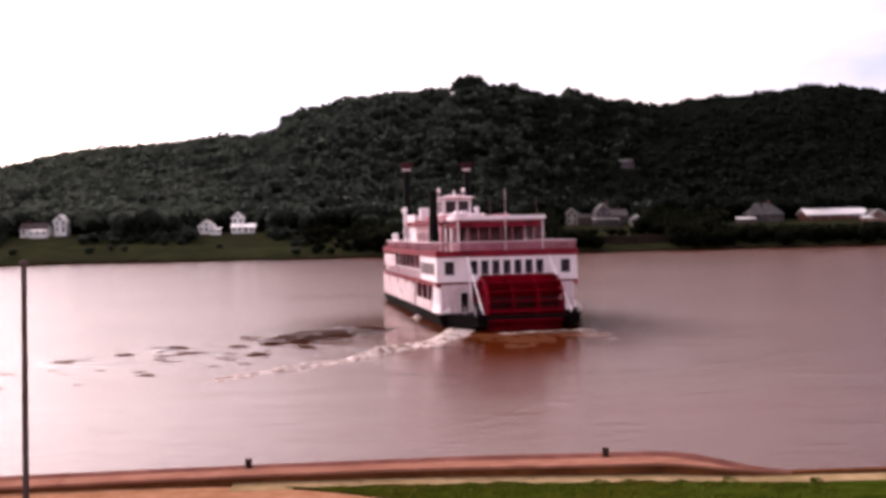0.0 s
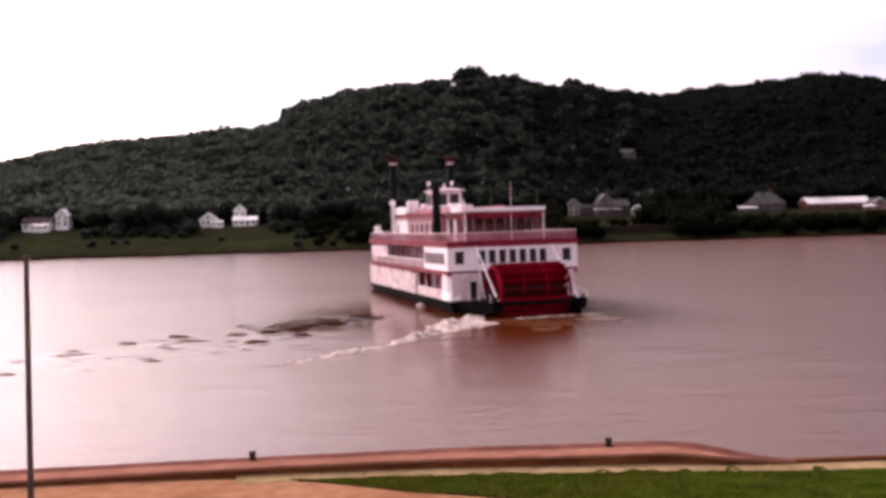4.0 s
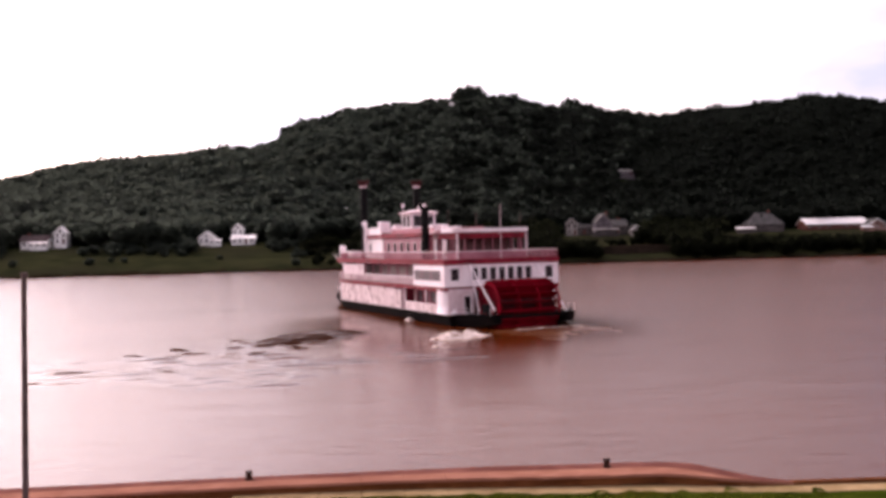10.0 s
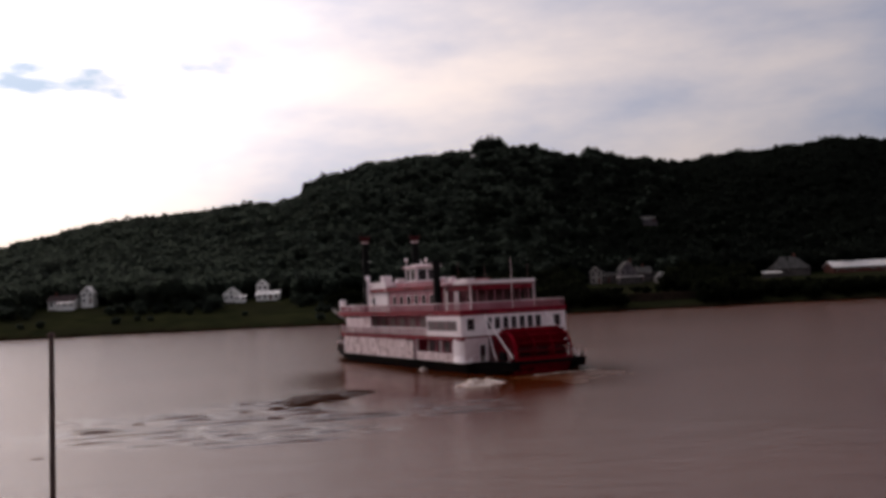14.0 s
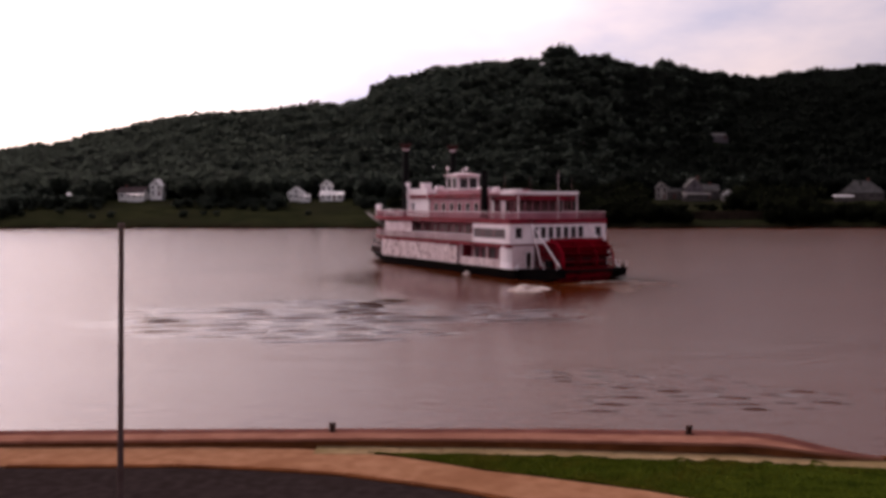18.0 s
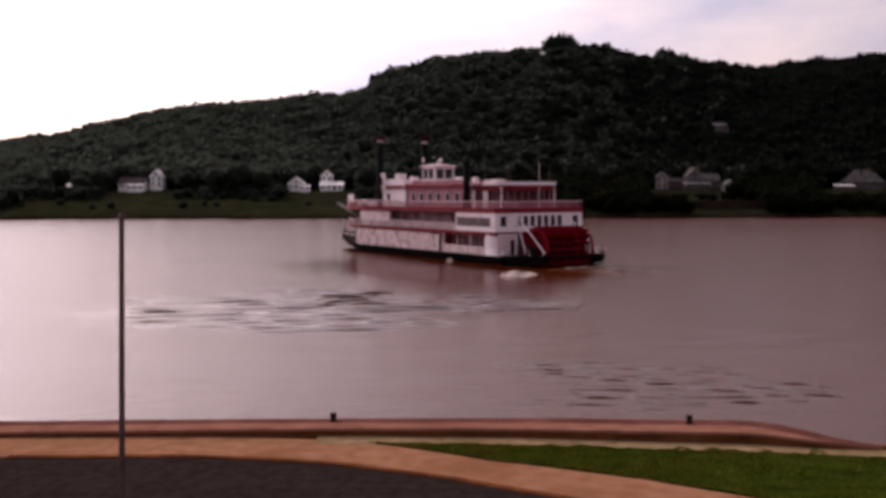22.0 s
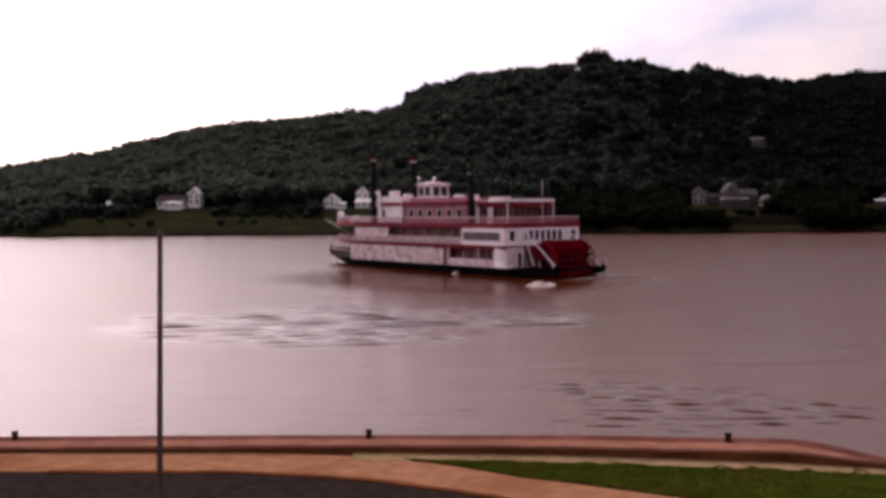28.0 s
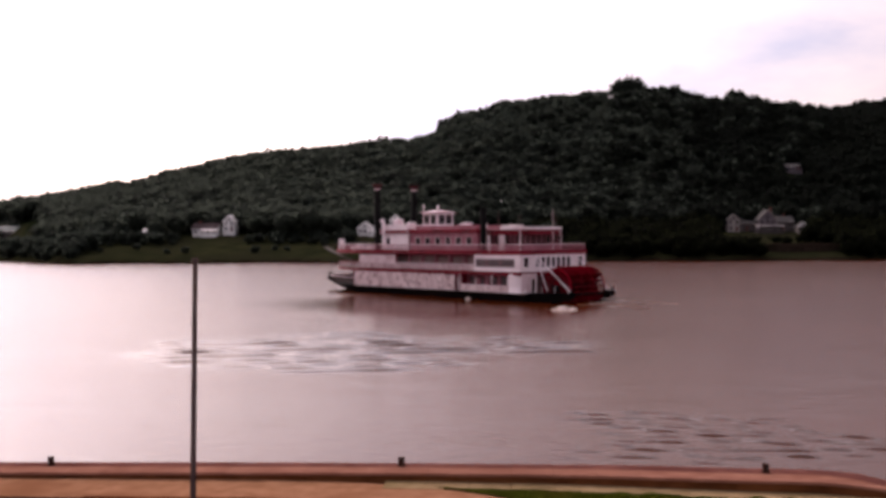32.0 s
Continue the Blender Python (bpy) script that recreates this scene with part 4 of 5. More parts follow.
def wall_with_openings(name, a, b, z0, z1, openings, mat, thick=0.14, glass=GLASS, frame_mat=WHITE, pane_name="window", label=""):
    """An upright wall from a to b with real openings (from, to, low, high along it); each is closed by a pane set back and framed."""
    a, b = Vector((*a, 0)), Vector((*b, 0))
    d = (b - a).normalized()
    side = Vector((-d.y, d.x, 0))
    L = (b - a).length
    m = Matrix(((d.x, side.x, 0, a.x), (d.y, side.y, 0, a.y), (0, 0, 1, 0), (0, 0, 0, 1)))
    cuts = sorted(openings)
    bm = bmesh.new()
    us = sorted({0.0, L, *(o[0] for o in cuts), *(o[1] for o in cuts)})
    zs = sorted({z0, z1, *(o[2] for o in cuts), *(o[3] for o in cuts)})
    corner = {}

    def v(i, j, k):
        if (i, j, k) not in corner:
            corner[i, j, k] = bm.verts.new((us[i], (-thick / 2, thick / 2)[k], zs[j]))
        return corner[i, j, k]

    def solid(i, j):
        if not (0 <= i < len(us) - 1 and 0 <= j < len(zs) - 1):
            return False
        u, z = (us[i] + us[i + 1]) / 2, (zs[j] + zs[j + 1]) / 2
        return not any(o[0] < u < o[1] and o[2] < z < o[3] for o in cuts)

    for i in range(len(us) - 1):
        for j in range(len(zs) - 1):
            if not solid(i, j):
                continue
            bm.faces.new((v(i, j, 0), v(i + 1, j, 0), v(i + 1, j + 1, 0), v(i, j + 1, 0)))
            bm.faces.new((v(i, j + 1, 1), v(i + 1, j + 1, 1), v(i + 1, j, 1), v(i, j, 1)))
            for di, dj, p, q in ((-1, 0, (i, j), (i, j + 1)), (1, 0, (i + 1, j + 1), (i + 1, j)), (0, -1, (i + 1, j), (i, j)), (0, 1, (i, j + 1), (i + 1, j + 1))):
                if not solid(i + di, j + dj):
                    bm.faces.new((v(*p, 0), v(*q, 0), v(*q, 1), v(*p, 1)))
    bmesh.ops.recalc_face_normals(bm, faces=bm.faces)
    wall = part(name, bm, mat, boat, label)
    wall.matrix_basis = m
    for o0, o1, lo, hi in cuts:
        if glass:
            bm = bmesh.new()
            box(bm, o0, o1, -0.02, 0.02, lo, hi)
            part(pane_name, bm, glass, wall)
        bm = bmesh.new()
        for e in (o0, o1):
            box(bm, e - 0.05, e + 0.05, -thick / 2 - 0.03, thick / 2 + 0.03, lo - 0.05, hi + 0.05)
        for e in (lo, hi):
            box(bm, o0 + 0.05, o1 - 0.05, -thick / 2 - 0.03, thick / 2 + 0.03, e - 0.05, e + 0.05)
        part("frame", bm, frame_mat, wall)
    return wall


def hull():
    bm = bmesh.new()
    rings = []
    for z, half, x1, x2, tip in ((-0.8, 6.6, 35, 46.5, 1.6), (0.25, 7.15, 37, 50.5, 2.4), (0.75, 7.3, 38, 52.2, 2.8), (1.2, 7.4, 38, 53.4, 3.1)):
        rings.append([bm.verts.new((x, y, z + max(0, (x - 34) / 17) ** 2 * 0.5)) for x, y in bow_outline(half, -1.0, x1, x2, tip)])
    n = len(rings[0])
    for lo, hi in zip(rings, rings[1:]):
        for i in range(n):
            j = (i + 1) % n
            bm.faces.new((lo[i], lo[j], hi[j], hi[i]))
    bm.faces.new(rings[-1])
    bm.faces.new(rings[0][::-1])
    part("hull", bm, BLACK, boat, "black painted steel hull")
    # dark bulwark round the bow, with a post at the stem
    for s in (-1, 1):
        bm = bmesh.new()
        plate(bm, (49.6, s * 4.35, 2.15), (53.3, s * 3.0, 2.75), (53.2, s * 2.9, 2.75), (49.5, s * 4.25, 2.15), 0.75)
        part("bow_bulwark", bm, BLACK, boat)
    bm = bmesh.new()
    box(bm, 53.15, 53.3, -2.95, 2.95, 1.9, 2.7)
    part("bow_bulwark", bm, BLACK, boat)
    for y in (-2.6, 2.6):
        bm = bmesh.new()
        rod(bm, (53.0, y, 1.9), (53.2, y, 3.5), 0.16, 0.13, 8)
        part("bow_post", bm, IRON, boat)
    # beams that carry the wheel
    for s in (-1, 1):
        bm = bmesh.new()
        v = [bm.verts.new(p) for p in ((-0.8, s * 3.95, -0.5), (-0.8, s * 6.6, -0.5), (-0.8, s * 6.9, 1.3), (-0.8, s * 3.95, 1.3), (-7.4, s * 3.95, 0.5), (-7.4, s * 4.9, 0.5), (-7.5, s * 5.1, 1.55), (-7.5, s * 3.95, 1.55))]
        for f in ((0, 1, 2, 3), (4, 5, 6, 7), (0, 1, 5, 4), (1, 2, 6, 5), (2, 3, 7, 6), (3, 0, 4, 7)):
            bm.faces.new([v[k] for k in f])
        bmesh.ops.recalc_face_normals(bm, faces=bm.faces)
        part("wheel_beam", bm, BLACK, boat)
        bm = bmesh.new()
        box(bm, -4.6, -3.2, s * 4.05 - 0.2, s * 4.05 + 0.2, 1.5, 2.5, 0.06)
        part("bearing_block", bm, IRON, boat)
    bm = bmesh.new()
    box(bm, -7.5, -7.2, -5.0, 5.0, 1.12, 1.45, 0.05)
    part("stern_beam", bm, BLACK, boat)
    for s in (-1, 1):
        for x in (-1.5, -3.2, -5.2, -7.2):
            bm = bmesh.new()
            rod(bm, (x, s * (6.7 + (x + 1) * 0.25), 1.4), (x, s * (6.7 + (x + 1) * 0.25), 2.3), 0.035, sides=6)
            part("stanchion", bm, WHITE, boat)
        bm = bmesh.new()
        rod(bm, (-7.3, s * 4.6, 1.5), (-7.3, s * 4.6, 2.0), 0.16, 0.14, 8)
        part("bitt", bm, IRON, boat)


def main_deck():
    bm = bmesh.new()
    slab(bm, bow_outline(7.3, -1.0, 38, 52.9, 3.0), 1.2, 1.27)
    part("main_deck", bm, DECK, boat)
    for s in (1, -1):
        ops = [(0.5, 3.1, 2.2, 3.6), (3.5, 6.1, 2.2, 3.6), (6.5, 9.1, 2.2, 3.6), (9.5, 11.9, 2.2, 3.6), (12.7, 14.2, Z1, 3.8), (15.3, 17.4, Z1, 3.8), (21.8, 23.0, 3.0, 3.8), (26.2, 27.3, 2.2, 3.8), (29.2, 30.2, 3.1, 3.8), (34.6, 35.7, 1.4, 3.8)]
        # open aft deck: a recessed wall with windows behind a low bulwark
        a, b = ((12.8, 5.7), (0.2, 5.7)) if s > 0 else ((0.2, -5.7), (12.8, -5.7))
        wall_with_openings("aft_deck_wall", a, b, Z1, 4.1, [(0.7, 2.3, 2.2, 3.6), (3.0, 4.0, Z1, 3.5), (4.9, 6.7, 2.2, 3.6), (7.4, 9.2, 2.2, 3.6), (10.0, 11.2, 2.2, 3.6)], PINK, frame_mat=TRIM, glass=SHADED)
        bm = bmesh.new()
        box(bm, 12.74, 12.9, min(s * 5.6, s * 7.2), max(s * 5.6, s * 7.2), Z1, 4.1)
        part("partition", bm, TRIM, boat)
        a, b = ((40.5, 6.6), (12.9, 6.6)) if s > 0 else ((12.9, -6.6), (40.5, -6.6))
        # doorways here are closed by panes coloured as shade
        wall_with_openings("main_deck_wall", a, b, Z1, 4.1, [(40.5 - q, 40.5 - p, l, h) if s > 0 else (p - 12.9, q - 12.9, l, h) for p, q, l, h in ops[4:]], PINK, frame_mat=TRIM, glass=SHADED)
        bm = bmesh.new()
        box(bm, 2.3, 12.6, s * 7.28 - 0.04, s * 7.28 + 0.04, Z1, 2.2)
        part("bulwark", bm, MAUVE, boat)
        bm = bmesh.new()
        bar(bm, (2.3, s * 7.28, 2.24), (12.6, s * 7.28, 2.24), 0.1, 0.14)
        part("cap_rail", bm, CREAM, boat)
        # rounded corner screen at the stern
        bm = bmesh.new()
        line = [(2.4, 7.30), (1.5, 7.32), (0.75, 7.22), (0.25, 6.98), (0.0, 6.55), (-0.06, 6.0)]
        grid = [[bm.verts.new((x - (0.25 if r == 0 else 0) * (1 - k / 8), s * (y + (0.16 if r == 0 else 0)), zz)) for k, (x, y) in enumerate(line)] for r, zz in enumerate((Z1, 2.0, 4.08))]
        grid += [[bm.verts.new((x + 0.05, s * (y - 0.1), zz)) for x, y in line] for zz in (4.08, Z1)]
        for r in range(5):
            for k in range(5):
                p, q = grid[r], grid[(r + 1) % 5]
                bm.faces.new((p[k], p[k + 1], q[k + 1], q[k]))
        for k in (0, 5):
            bm.faces.new([g[k] for g in grid])
        bmesh.ops.recalc_face_normals(bm, faces=bm.faces)
        part("corner_screen", bm, WHITE, boat, "rounded white corner screen at the stern")
        # tall weathered panels between posts along the forward deck
        posts = (13.2, 16.6, 19.9, 23.2, 26.5, 29.8, 33.1, 36.4, 39.4)
        tops = (3.6, 3.72, 3.74, 3.76, 3.74, 3.78, 3.76, 3.78)
        for k, (p, q) in enumerate(zip(posts, posts[1:])):
            bm = bmesh.new()
            box(bm, p + (0.75 if k == 0 else 0.012), q - 0.012, s * 7.26 - 0.04, s * 7.26 + 0.04, Z1, tops[k] if s > 0 else 3.7)
            panel = part("side_panel", bm, MAUVE, boat)
            bm = bmesh.new()
            bar(bm, (p + (0.75 if k == 0 else 0.12), s * 7.31, 2.3), (q - 0.012, s * 7.31, 2.3), 0.03, 0.05)
            part("batten", bm, CREAM, panel)
        for k, x in enumerate((2.5, 5.9, 9.3, 12.7, *posts)):
            bm = bmesh.new()
            box(bm, x - 0.08, x + 0.08, s * 7.2 - 0.08, s * 7.2 + 0.08, Z1, 4.1)
            part("deck_post", bm, CREAM, boat)
            for e in (-1, 1):
                if x + e * 0.8 < 2.4 or (k + e) % 4 != 1:
                    continue
                bm = bmesh.new()
                v = [bm.verts.new((x + e * p, s * (7.31 + t), zz)) for t in (0.0, 0.06) for p, zz in ((-0.08, 4.1), (0.5, 4.1), (0.34, 3.85), (0.18, 3.66 - 0.1 * (k % 2)), (-0.08, 3.4 - 0.12 * (k % 3)))]
                bm.faces.new(v[:5])
                bm.faces.new(v[5:][::-1])
                for i in range(5):
                    bm.faces.new((v[i], v[(i + 1) % 5], v[5 + (i + 1) % 5], v[5 + i]))
                bmesh.ops.recalc_face_normals(bm, faces=bm.faces)
                part("bracket", bm, TRIM, boat)
    wall_with_openings("bow_bulkhead", (40.5, -6.6), (40.5, 6.6), Z1, 4.1, [(2.0, 3.4, Z1, 3.5), (5.9, 7.3, Z1, 3.6), (9.6, 11.2, Z1, 3.5)], WHITE)
    # stern wall of the main deck: two pale panels beside the engine bay
    wall_with_openings("stern_bulkhead", (0.0, 6.9), (0.0, 3.75), Z1, 4.1, [(1.9, 2.8, Z1, 3.3)], CREAM, glass=None)
    wall_with_openings("stern_bulkhead", (0.0, -3.75), (0.0, -6.9), Z1, 4.1, [(0.4, 1.3, Z1, 3.3)], CREAM, glass=None)
    bm = bmesh.new()
    box(bm, 0.6, 0.75, -3.75, 3.75, Z1, 4.1)
    part("engine_bay", bm, INSIDE, boat)
    bm = bmesh.new()
    box(bm, 0.9, 40.3, -6.2, 6.2, Z1, Z1 + 0.05)
    part("engine_floor", bm, DECK, boat)
    bm = bmesh.new()
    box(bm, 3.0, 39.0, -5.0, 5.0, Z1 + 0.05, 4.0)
    part("inner_house", bm, INSIDE, boat, "rose-coloured block painted as the shaded inner cabin")
    railing("bow_railing", [(39, 7.1), (44, 5.9), (49.5, 4.5), (52.6, 3.0), (52.6, -3.0), (49.5, -4.5), (44, -5.9), (39, -7.1)], Z1 + 0.2, 1.1, STEEL, CREAM)
    for y in (-1.2, 1.2):
        bm = bmesh.new()
        rod(bm, (48.5, y, Z1 + 0.3), (48.5, y, Z1 + 1.0), 0.2, 0.18, 10)
        part("capstan", bm, IRON, boat)
    # landing stage slung over the bow
    bm = bmesh.new()
    box(bm, -4.5, 4.5, -0.3, 0.3, -0.04, 0.04)
    st = part("landing_stage", bm, DIMSIDING, boat, "narrow pale gangway slung over the bow")
    st.matrix_basis = pose(48.6, 4.0, 6.5, 0, -17, 0)
    for s in (-1, 1):
        bm = bmesh.new()
        rod(bm, (-4.5, s * 0.33, 0.5), (4.5, s * 0.33, 0.5), 0.02, sides=5)
        for k in range(8):
            rod(bm, (-4.4 + k * 1.26, s * 0.33, 0.05), (-4.4 + k * 1.26, s * 0.33, 0.5), 0.015, sides=4)
        part("handrail", bm, DIMSIDING, st)
    for s in (-1, 1):
        bm = bmesh.new()
        rod(bm, (44.0, s * 3.0, Z3), (51.5, s * 3.6, 8.3), 0.07, 0.05, 8)
        part("boom", bm, STEEL, boat)


def second_deck():
    out = bow_outline(B, 0.0, 37, 48.0, 4.4)
    bm = bmesh.new()
    slab(bm, out, 4.14, 4.32)
    part("second_deck", bm, DECK, boat)
    bm = bmesh.new()
    ring(bm, bow_outline(B, 0.0, 37, 48.0, 4.4), 3.86, 4.3, 0.06)
    part("fascia", bm, TRIM, boat, "dark red edge of the second deck")
    zt = 6.87
    for s in (1, -1):
        # closed aft part; a shade-coloured pane fills one wide opening on each side
        a, b = ((9.5, B), (0.0, B)) if s > 0 else ((0.0, -B), (9.5, -B))
        o = (0.25, 8.5, 4.95, 6.25) if s > 0 else (1.0, 9.25, 4.95, 6.25)
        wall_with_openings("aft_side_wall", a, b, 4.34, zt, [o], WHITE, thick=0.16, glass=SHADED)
        for x in (4.0, 6.9):
            bm = bmesh.new()
            box(bm, x - 0.05, x + 0.05, s * B - 0.05, s * B + 0.05, 4.95, 6.25)
            part("mullion", bm, PINK, boat)
        # set-back cabin side with windows
        a, b = ((37.5, 5.3), (9.5, 5.3)) if s > 0 else ((9.5, -5.3), (37.5, -5.3))
        wall_with_openings("cabin_side", a, b, 4.34, zt, [(0.6 + k * 3.4, 3.6 + k * 3.4, 5.1, 6.5) for k in range(8)], PINK, frame_mat=TRIM, glass=ROSEPANE)
        # canvas windbreak forward
        for k in range(4):
            bm = bmesh.new()
            box(bm, 28.4 + k * 2.45, 30.8 + k * 2.45, s * 7.25 - 0.03, s * 7.25 + 0.03, 5.15, 6.62)
            part("windbreak", bm, CREAM, boat, "pale canvas windbreak panel")
        railing("side_railing", [(9.6, s * 7.18), (19.0, s * 7.18), (28.2, s * 7.18), (38.0, s * 7.1)], 4.34, 0.95, CREAM, WHITE)
        bm = bmesh.new()
        box(bm, 9.7, 38.0, s * 7.12 - 0.015, s * 7.12 + 0.015, 4.42, 5.1)
        part("rail_panel", bm, MAUVE, boat)
        for k in range(9):
            x = 12.2 + k * 3.2
            bm = bmesh.new()
            box(bm, x - 0.07, x + 0.07, s * 7.1 - 0.07, s * 7.1 + 0.07, 4.34, zt)
            part("deck_post", bm, PINK, boat)
    wins = [(0.65, 1.75, 5.0, 6.45)] + [(B - 4.0 + k * 1.145, B - 4.0 + k * 1.145 + 0.9, 5.0, 6.5) for k in range(7)] + [(2 * B - 1.75, 2 * B - 0.65, 5.0, 6.45)]
    wall_with_openings("stern_wall", (0.0, B - 0.09), (0.0, -B + 0.09), 4.34, zt, [(a - 0.09, b - 0.09, l, h) for a, b, l, h in wins], WHITE, thick=0.16)
    wall_with_openings("cabin_front", (37.5, -5.3), (37.5, 5.3), 4.34, zt, [(1, 3, 5.1, 6.4), (4.4, 6.2, 4.4, 6.5), (7.6, 9.6, 5.1, 6.4)], PINK, frame_mat=TRIM)
    bm = bmesh.new()
    box(bm, 9.4, 9.55, -7.1, -5.3, 4.34, zt)
    box(bm, 9.4, 9.55, 5.3, 7.1, 4.34, zt)
    part("partition", bm, WHITE, boat)
    railing("front_railing", [(38.0, 7.1), (42.5, 6.3), (47.8, 4.4), (47.8, -4.4), (42.5, -6.3), (38.0, -7.1)], 4.34, 1.0, CREAM, TRIM)


def third_deck():
    out = bow_outline(B + 0.1, -0.12, 37, 48.3, 4.6)
    bm = bmesh.new()
    slab(bm, out, 6.95, Z3)
    part("third_deck", bm, DECK, boat)
    bm = bmesh.new()
    ring(bm, bow_outline(B + 0.1, -0.12, 37, 48.3, 4.6), 6.84, Z3 + 0.22, 0.07)
    part("fascia", bm, TRIM, boat, "dark red edge of the third deck")
    rail = [(-0.05, -7.2), (-0.05, 0.0), (-0.05, 7.2), (9, 7.2), (18, 7.2), (27, 7.2), (36, 7.2), (41.5, 6.4), (48.0, 4.5), (48.0, -4.5), (41.5, -6.4), (36, -7.2), (27, -7.2), (18, -7.2), (9, -7.2), (-0.05, -7.2)]
    railing("deck_railing", rail, Z3 + 0.04, 1.02, PINK, CREAM, mesh_rows=4)
    # open pavilion aft: roof on posts
    def flat_roof(x0, x1, half, z, name, front, rear, lip=0.45):
        bm = bmesh.new()
        box(bm, x0, x1, -half, half, z - 0.08, z + 0.06)
        r = part(name, bm, TRIM, boat)
        for s in (-1, 1):
            bm = bmesh.new()
            box(bm, x0, x1, s * half - 0.04, s * half + 0.04, z - lip * 0.6, z + lip * 0.4)
            part("fascia", bm, TRIM, r)
        for xx, m in ((x0, rear), (x1, front)):
            bm = bmesh.new()
            box(bm, xx - 0.05, xx + 0.05, -half - 0.05, half + 0.05, z - lip * 0.8, z + lip * 0.7)
            part("fascia", bm, m, r)
        return r
    def rounded(x0, x1, half, r):
        """An outline rounded at its after corners."""
        pts = [(x1, -half), (x1, half)]
        pts += [(x0 + r - r * math.sin(a), half - r + r * math.cos(a)) for a in np.linspace(0, math.pi / 2, 6)]
        pts += [(x0 + r - r * math.cos(a), -half + r - r * math.sin(a)) for a in np.linspace(0, math.pi / 2, 6)]
        return pts
    bm = bmesh.new()
    slab(bm, rounded(2.1, 10.3, 4.8, 1.2), 10.4, 10.62)
    roof = part("pavilion_roof", bm, PINK, boat, "flat rose-coloured roof with a rounded white rim aft")
    bm = bmesh.new()
    slab(bm, rounded(1.95, 6.2, 5.0, 1.3), 10.56, 10.98)
    part("rim", bm, WHITE, roof)
    bm = bmesh.new()
    box(bm, 6.2, 10.3, -4.95, 4.95, 10.44, 10.88, 0.08)
    part("forward_cover", bm, PINK, roof)
    for k in range(8):
        bm = bmesh.new()
        x = 2.6 + k * 0.5
        box(bm, x - 0.22, x + 0.22, 3.9, 4.75, 11.0, 11.24, 0.07)
        part("raft_box", bm, CREAM if k % 2 else WHITE, roof)
    bm = bmesh.new()
    ring(bm, rounded(2.3, 9.6, 4.5, 1.0), 9.8, 10.42, 0.07)
    part("valance", bm, TRIM, boat)
    for x in (2.55, 9.5):
        for y in (-4.5, 4.5):
            bm = bmesh.new()
            box(bm, x - 0.1, x + 0.1, y - 0.1, y + 0.1, Z3, 10.4)
            part("pavilion_post", bm, CREAM, boat)
    for k in range(7):
        y = -3.6 + k * 1.2
        bm = bmesh.new()
        box(bm, 2.36, 2.46, y - 0.05, y + 0.05, Z3, 10.4)
        part("mullion", bm, PINK, boat)
    for s in (1, -1):
        for x0, x1, mat, hi in ((8.9, 9.3, WHITE, 10.3), (5.8, 7.0, CREAM, 9.75), (7.0, 8.9, PINK, 8.25), (2.75, 5.8, PINK, 8.2)):
            bm = bmesh.new()
            box(bm, x0, x1, s * 4.45 - 0.05, s * 4.45 + 0.05, Z3, hi)
            part("pavilion_panel", bm, mat, boat)
        for x in (3.7, 4.6, 7.9):
            bm = bmesh.new()
            box(bm, x - 0.05, x + 0.05, s * 4.45 - 0.05, s * 4.45 + 0.05, 8.2, 10.3)
            part("mullion", bm, PINK, boat)
    bm = bmesh.new()
    box(bm, 2.35, 2.45, -4.35, 4.35, Z3, 8.35)
    part("parapet", bm, PINK, boat)
    bm = bmesh.new()
    box(bm, 4.2, 9.3, -2.9, 2.9, Z3, 10.3)
    part("pavilion_core", bm, INSIDE, boat, "block painted as the shaded inside of the pavilion")
    bm = bmesh.new()
    box(bm, 9.6, 9.75, -4.3, 4.3, Z3, 10.38)
    part("pavilion_back", bm, PINK, boat)
    # deck house
    for s in (1, -1):
        a, b = ((27.5, 4.4), (11.8, 4.4)) if s > 0 else ((11.8, -4.4), (27.5, -4.4))
        wall_with_openings("deck_house_side", a, b, Z3, 10.3, [(1.0 + k * 2.45, 2.3 + k * 2.45, 8.2, 9.5) for k in range(6)], PINK, frame_mat=CREAM)
        a, b = ((35.0, 4.4), (28.3, 4.4)) if s > 0 else ((28.3, -4.4), (35.0, -4.4))
        wall_with_openings("forward_house_side", a, b, Z3, 10.3, [(0.8, 1.9, 8.3, 9.5)] if s > 0 else [], WHITE)
    wall_with_openings("deck_house_end", (11.8, 4.4), (11.8, -4.4), Z3, 10.3, [(1.2, 2.6, 8.2, 9.5), (3.7, 5.1, Z3, 9.5), (6.2, 7.6, 8.2, 9.5)], PINK)
    wall_with_openings("forward_house_end", (35.0, -4.4), (35.0, 4.4), Z3, 10.3, [(1.2, 2.6, 8.2, 9.5), (6.2, 7.6, 8.2, 9.5)], WHITE)
    wall_with_openings("deck_house_end", (27.9, 4.4), (27.9, -4.4), Z3, 10.3, [], PINK)
    flat_roof(11.5, 27.9, 4.75, 10.5, "deck_house_roof", TRIM, TRIM, 0.5)
    flat_roof(28.2, 35.4, 4.75, 10.5, "forward_house_roof", WHITE, WHITE, 0.5)
    for s in (-1, 1):
        bm = bmesh.new()
        box(bm, 28.4, 35.2, s * 4.6 - 0.05, s * 4.6 + 0.05, 10.7, 11.7)
        part("roof_screen", bm, WHITE, boat, "white screen round the forward roof")
        bm = bmesh.new()
        box(bm, 12.0, 27.6, s * 3.4 - 0.05, s * 3.4 + 0.05, 10.6, 11.35)
        part("roof_screen", bm, PINK, boat)
    bm = bmesh.new()
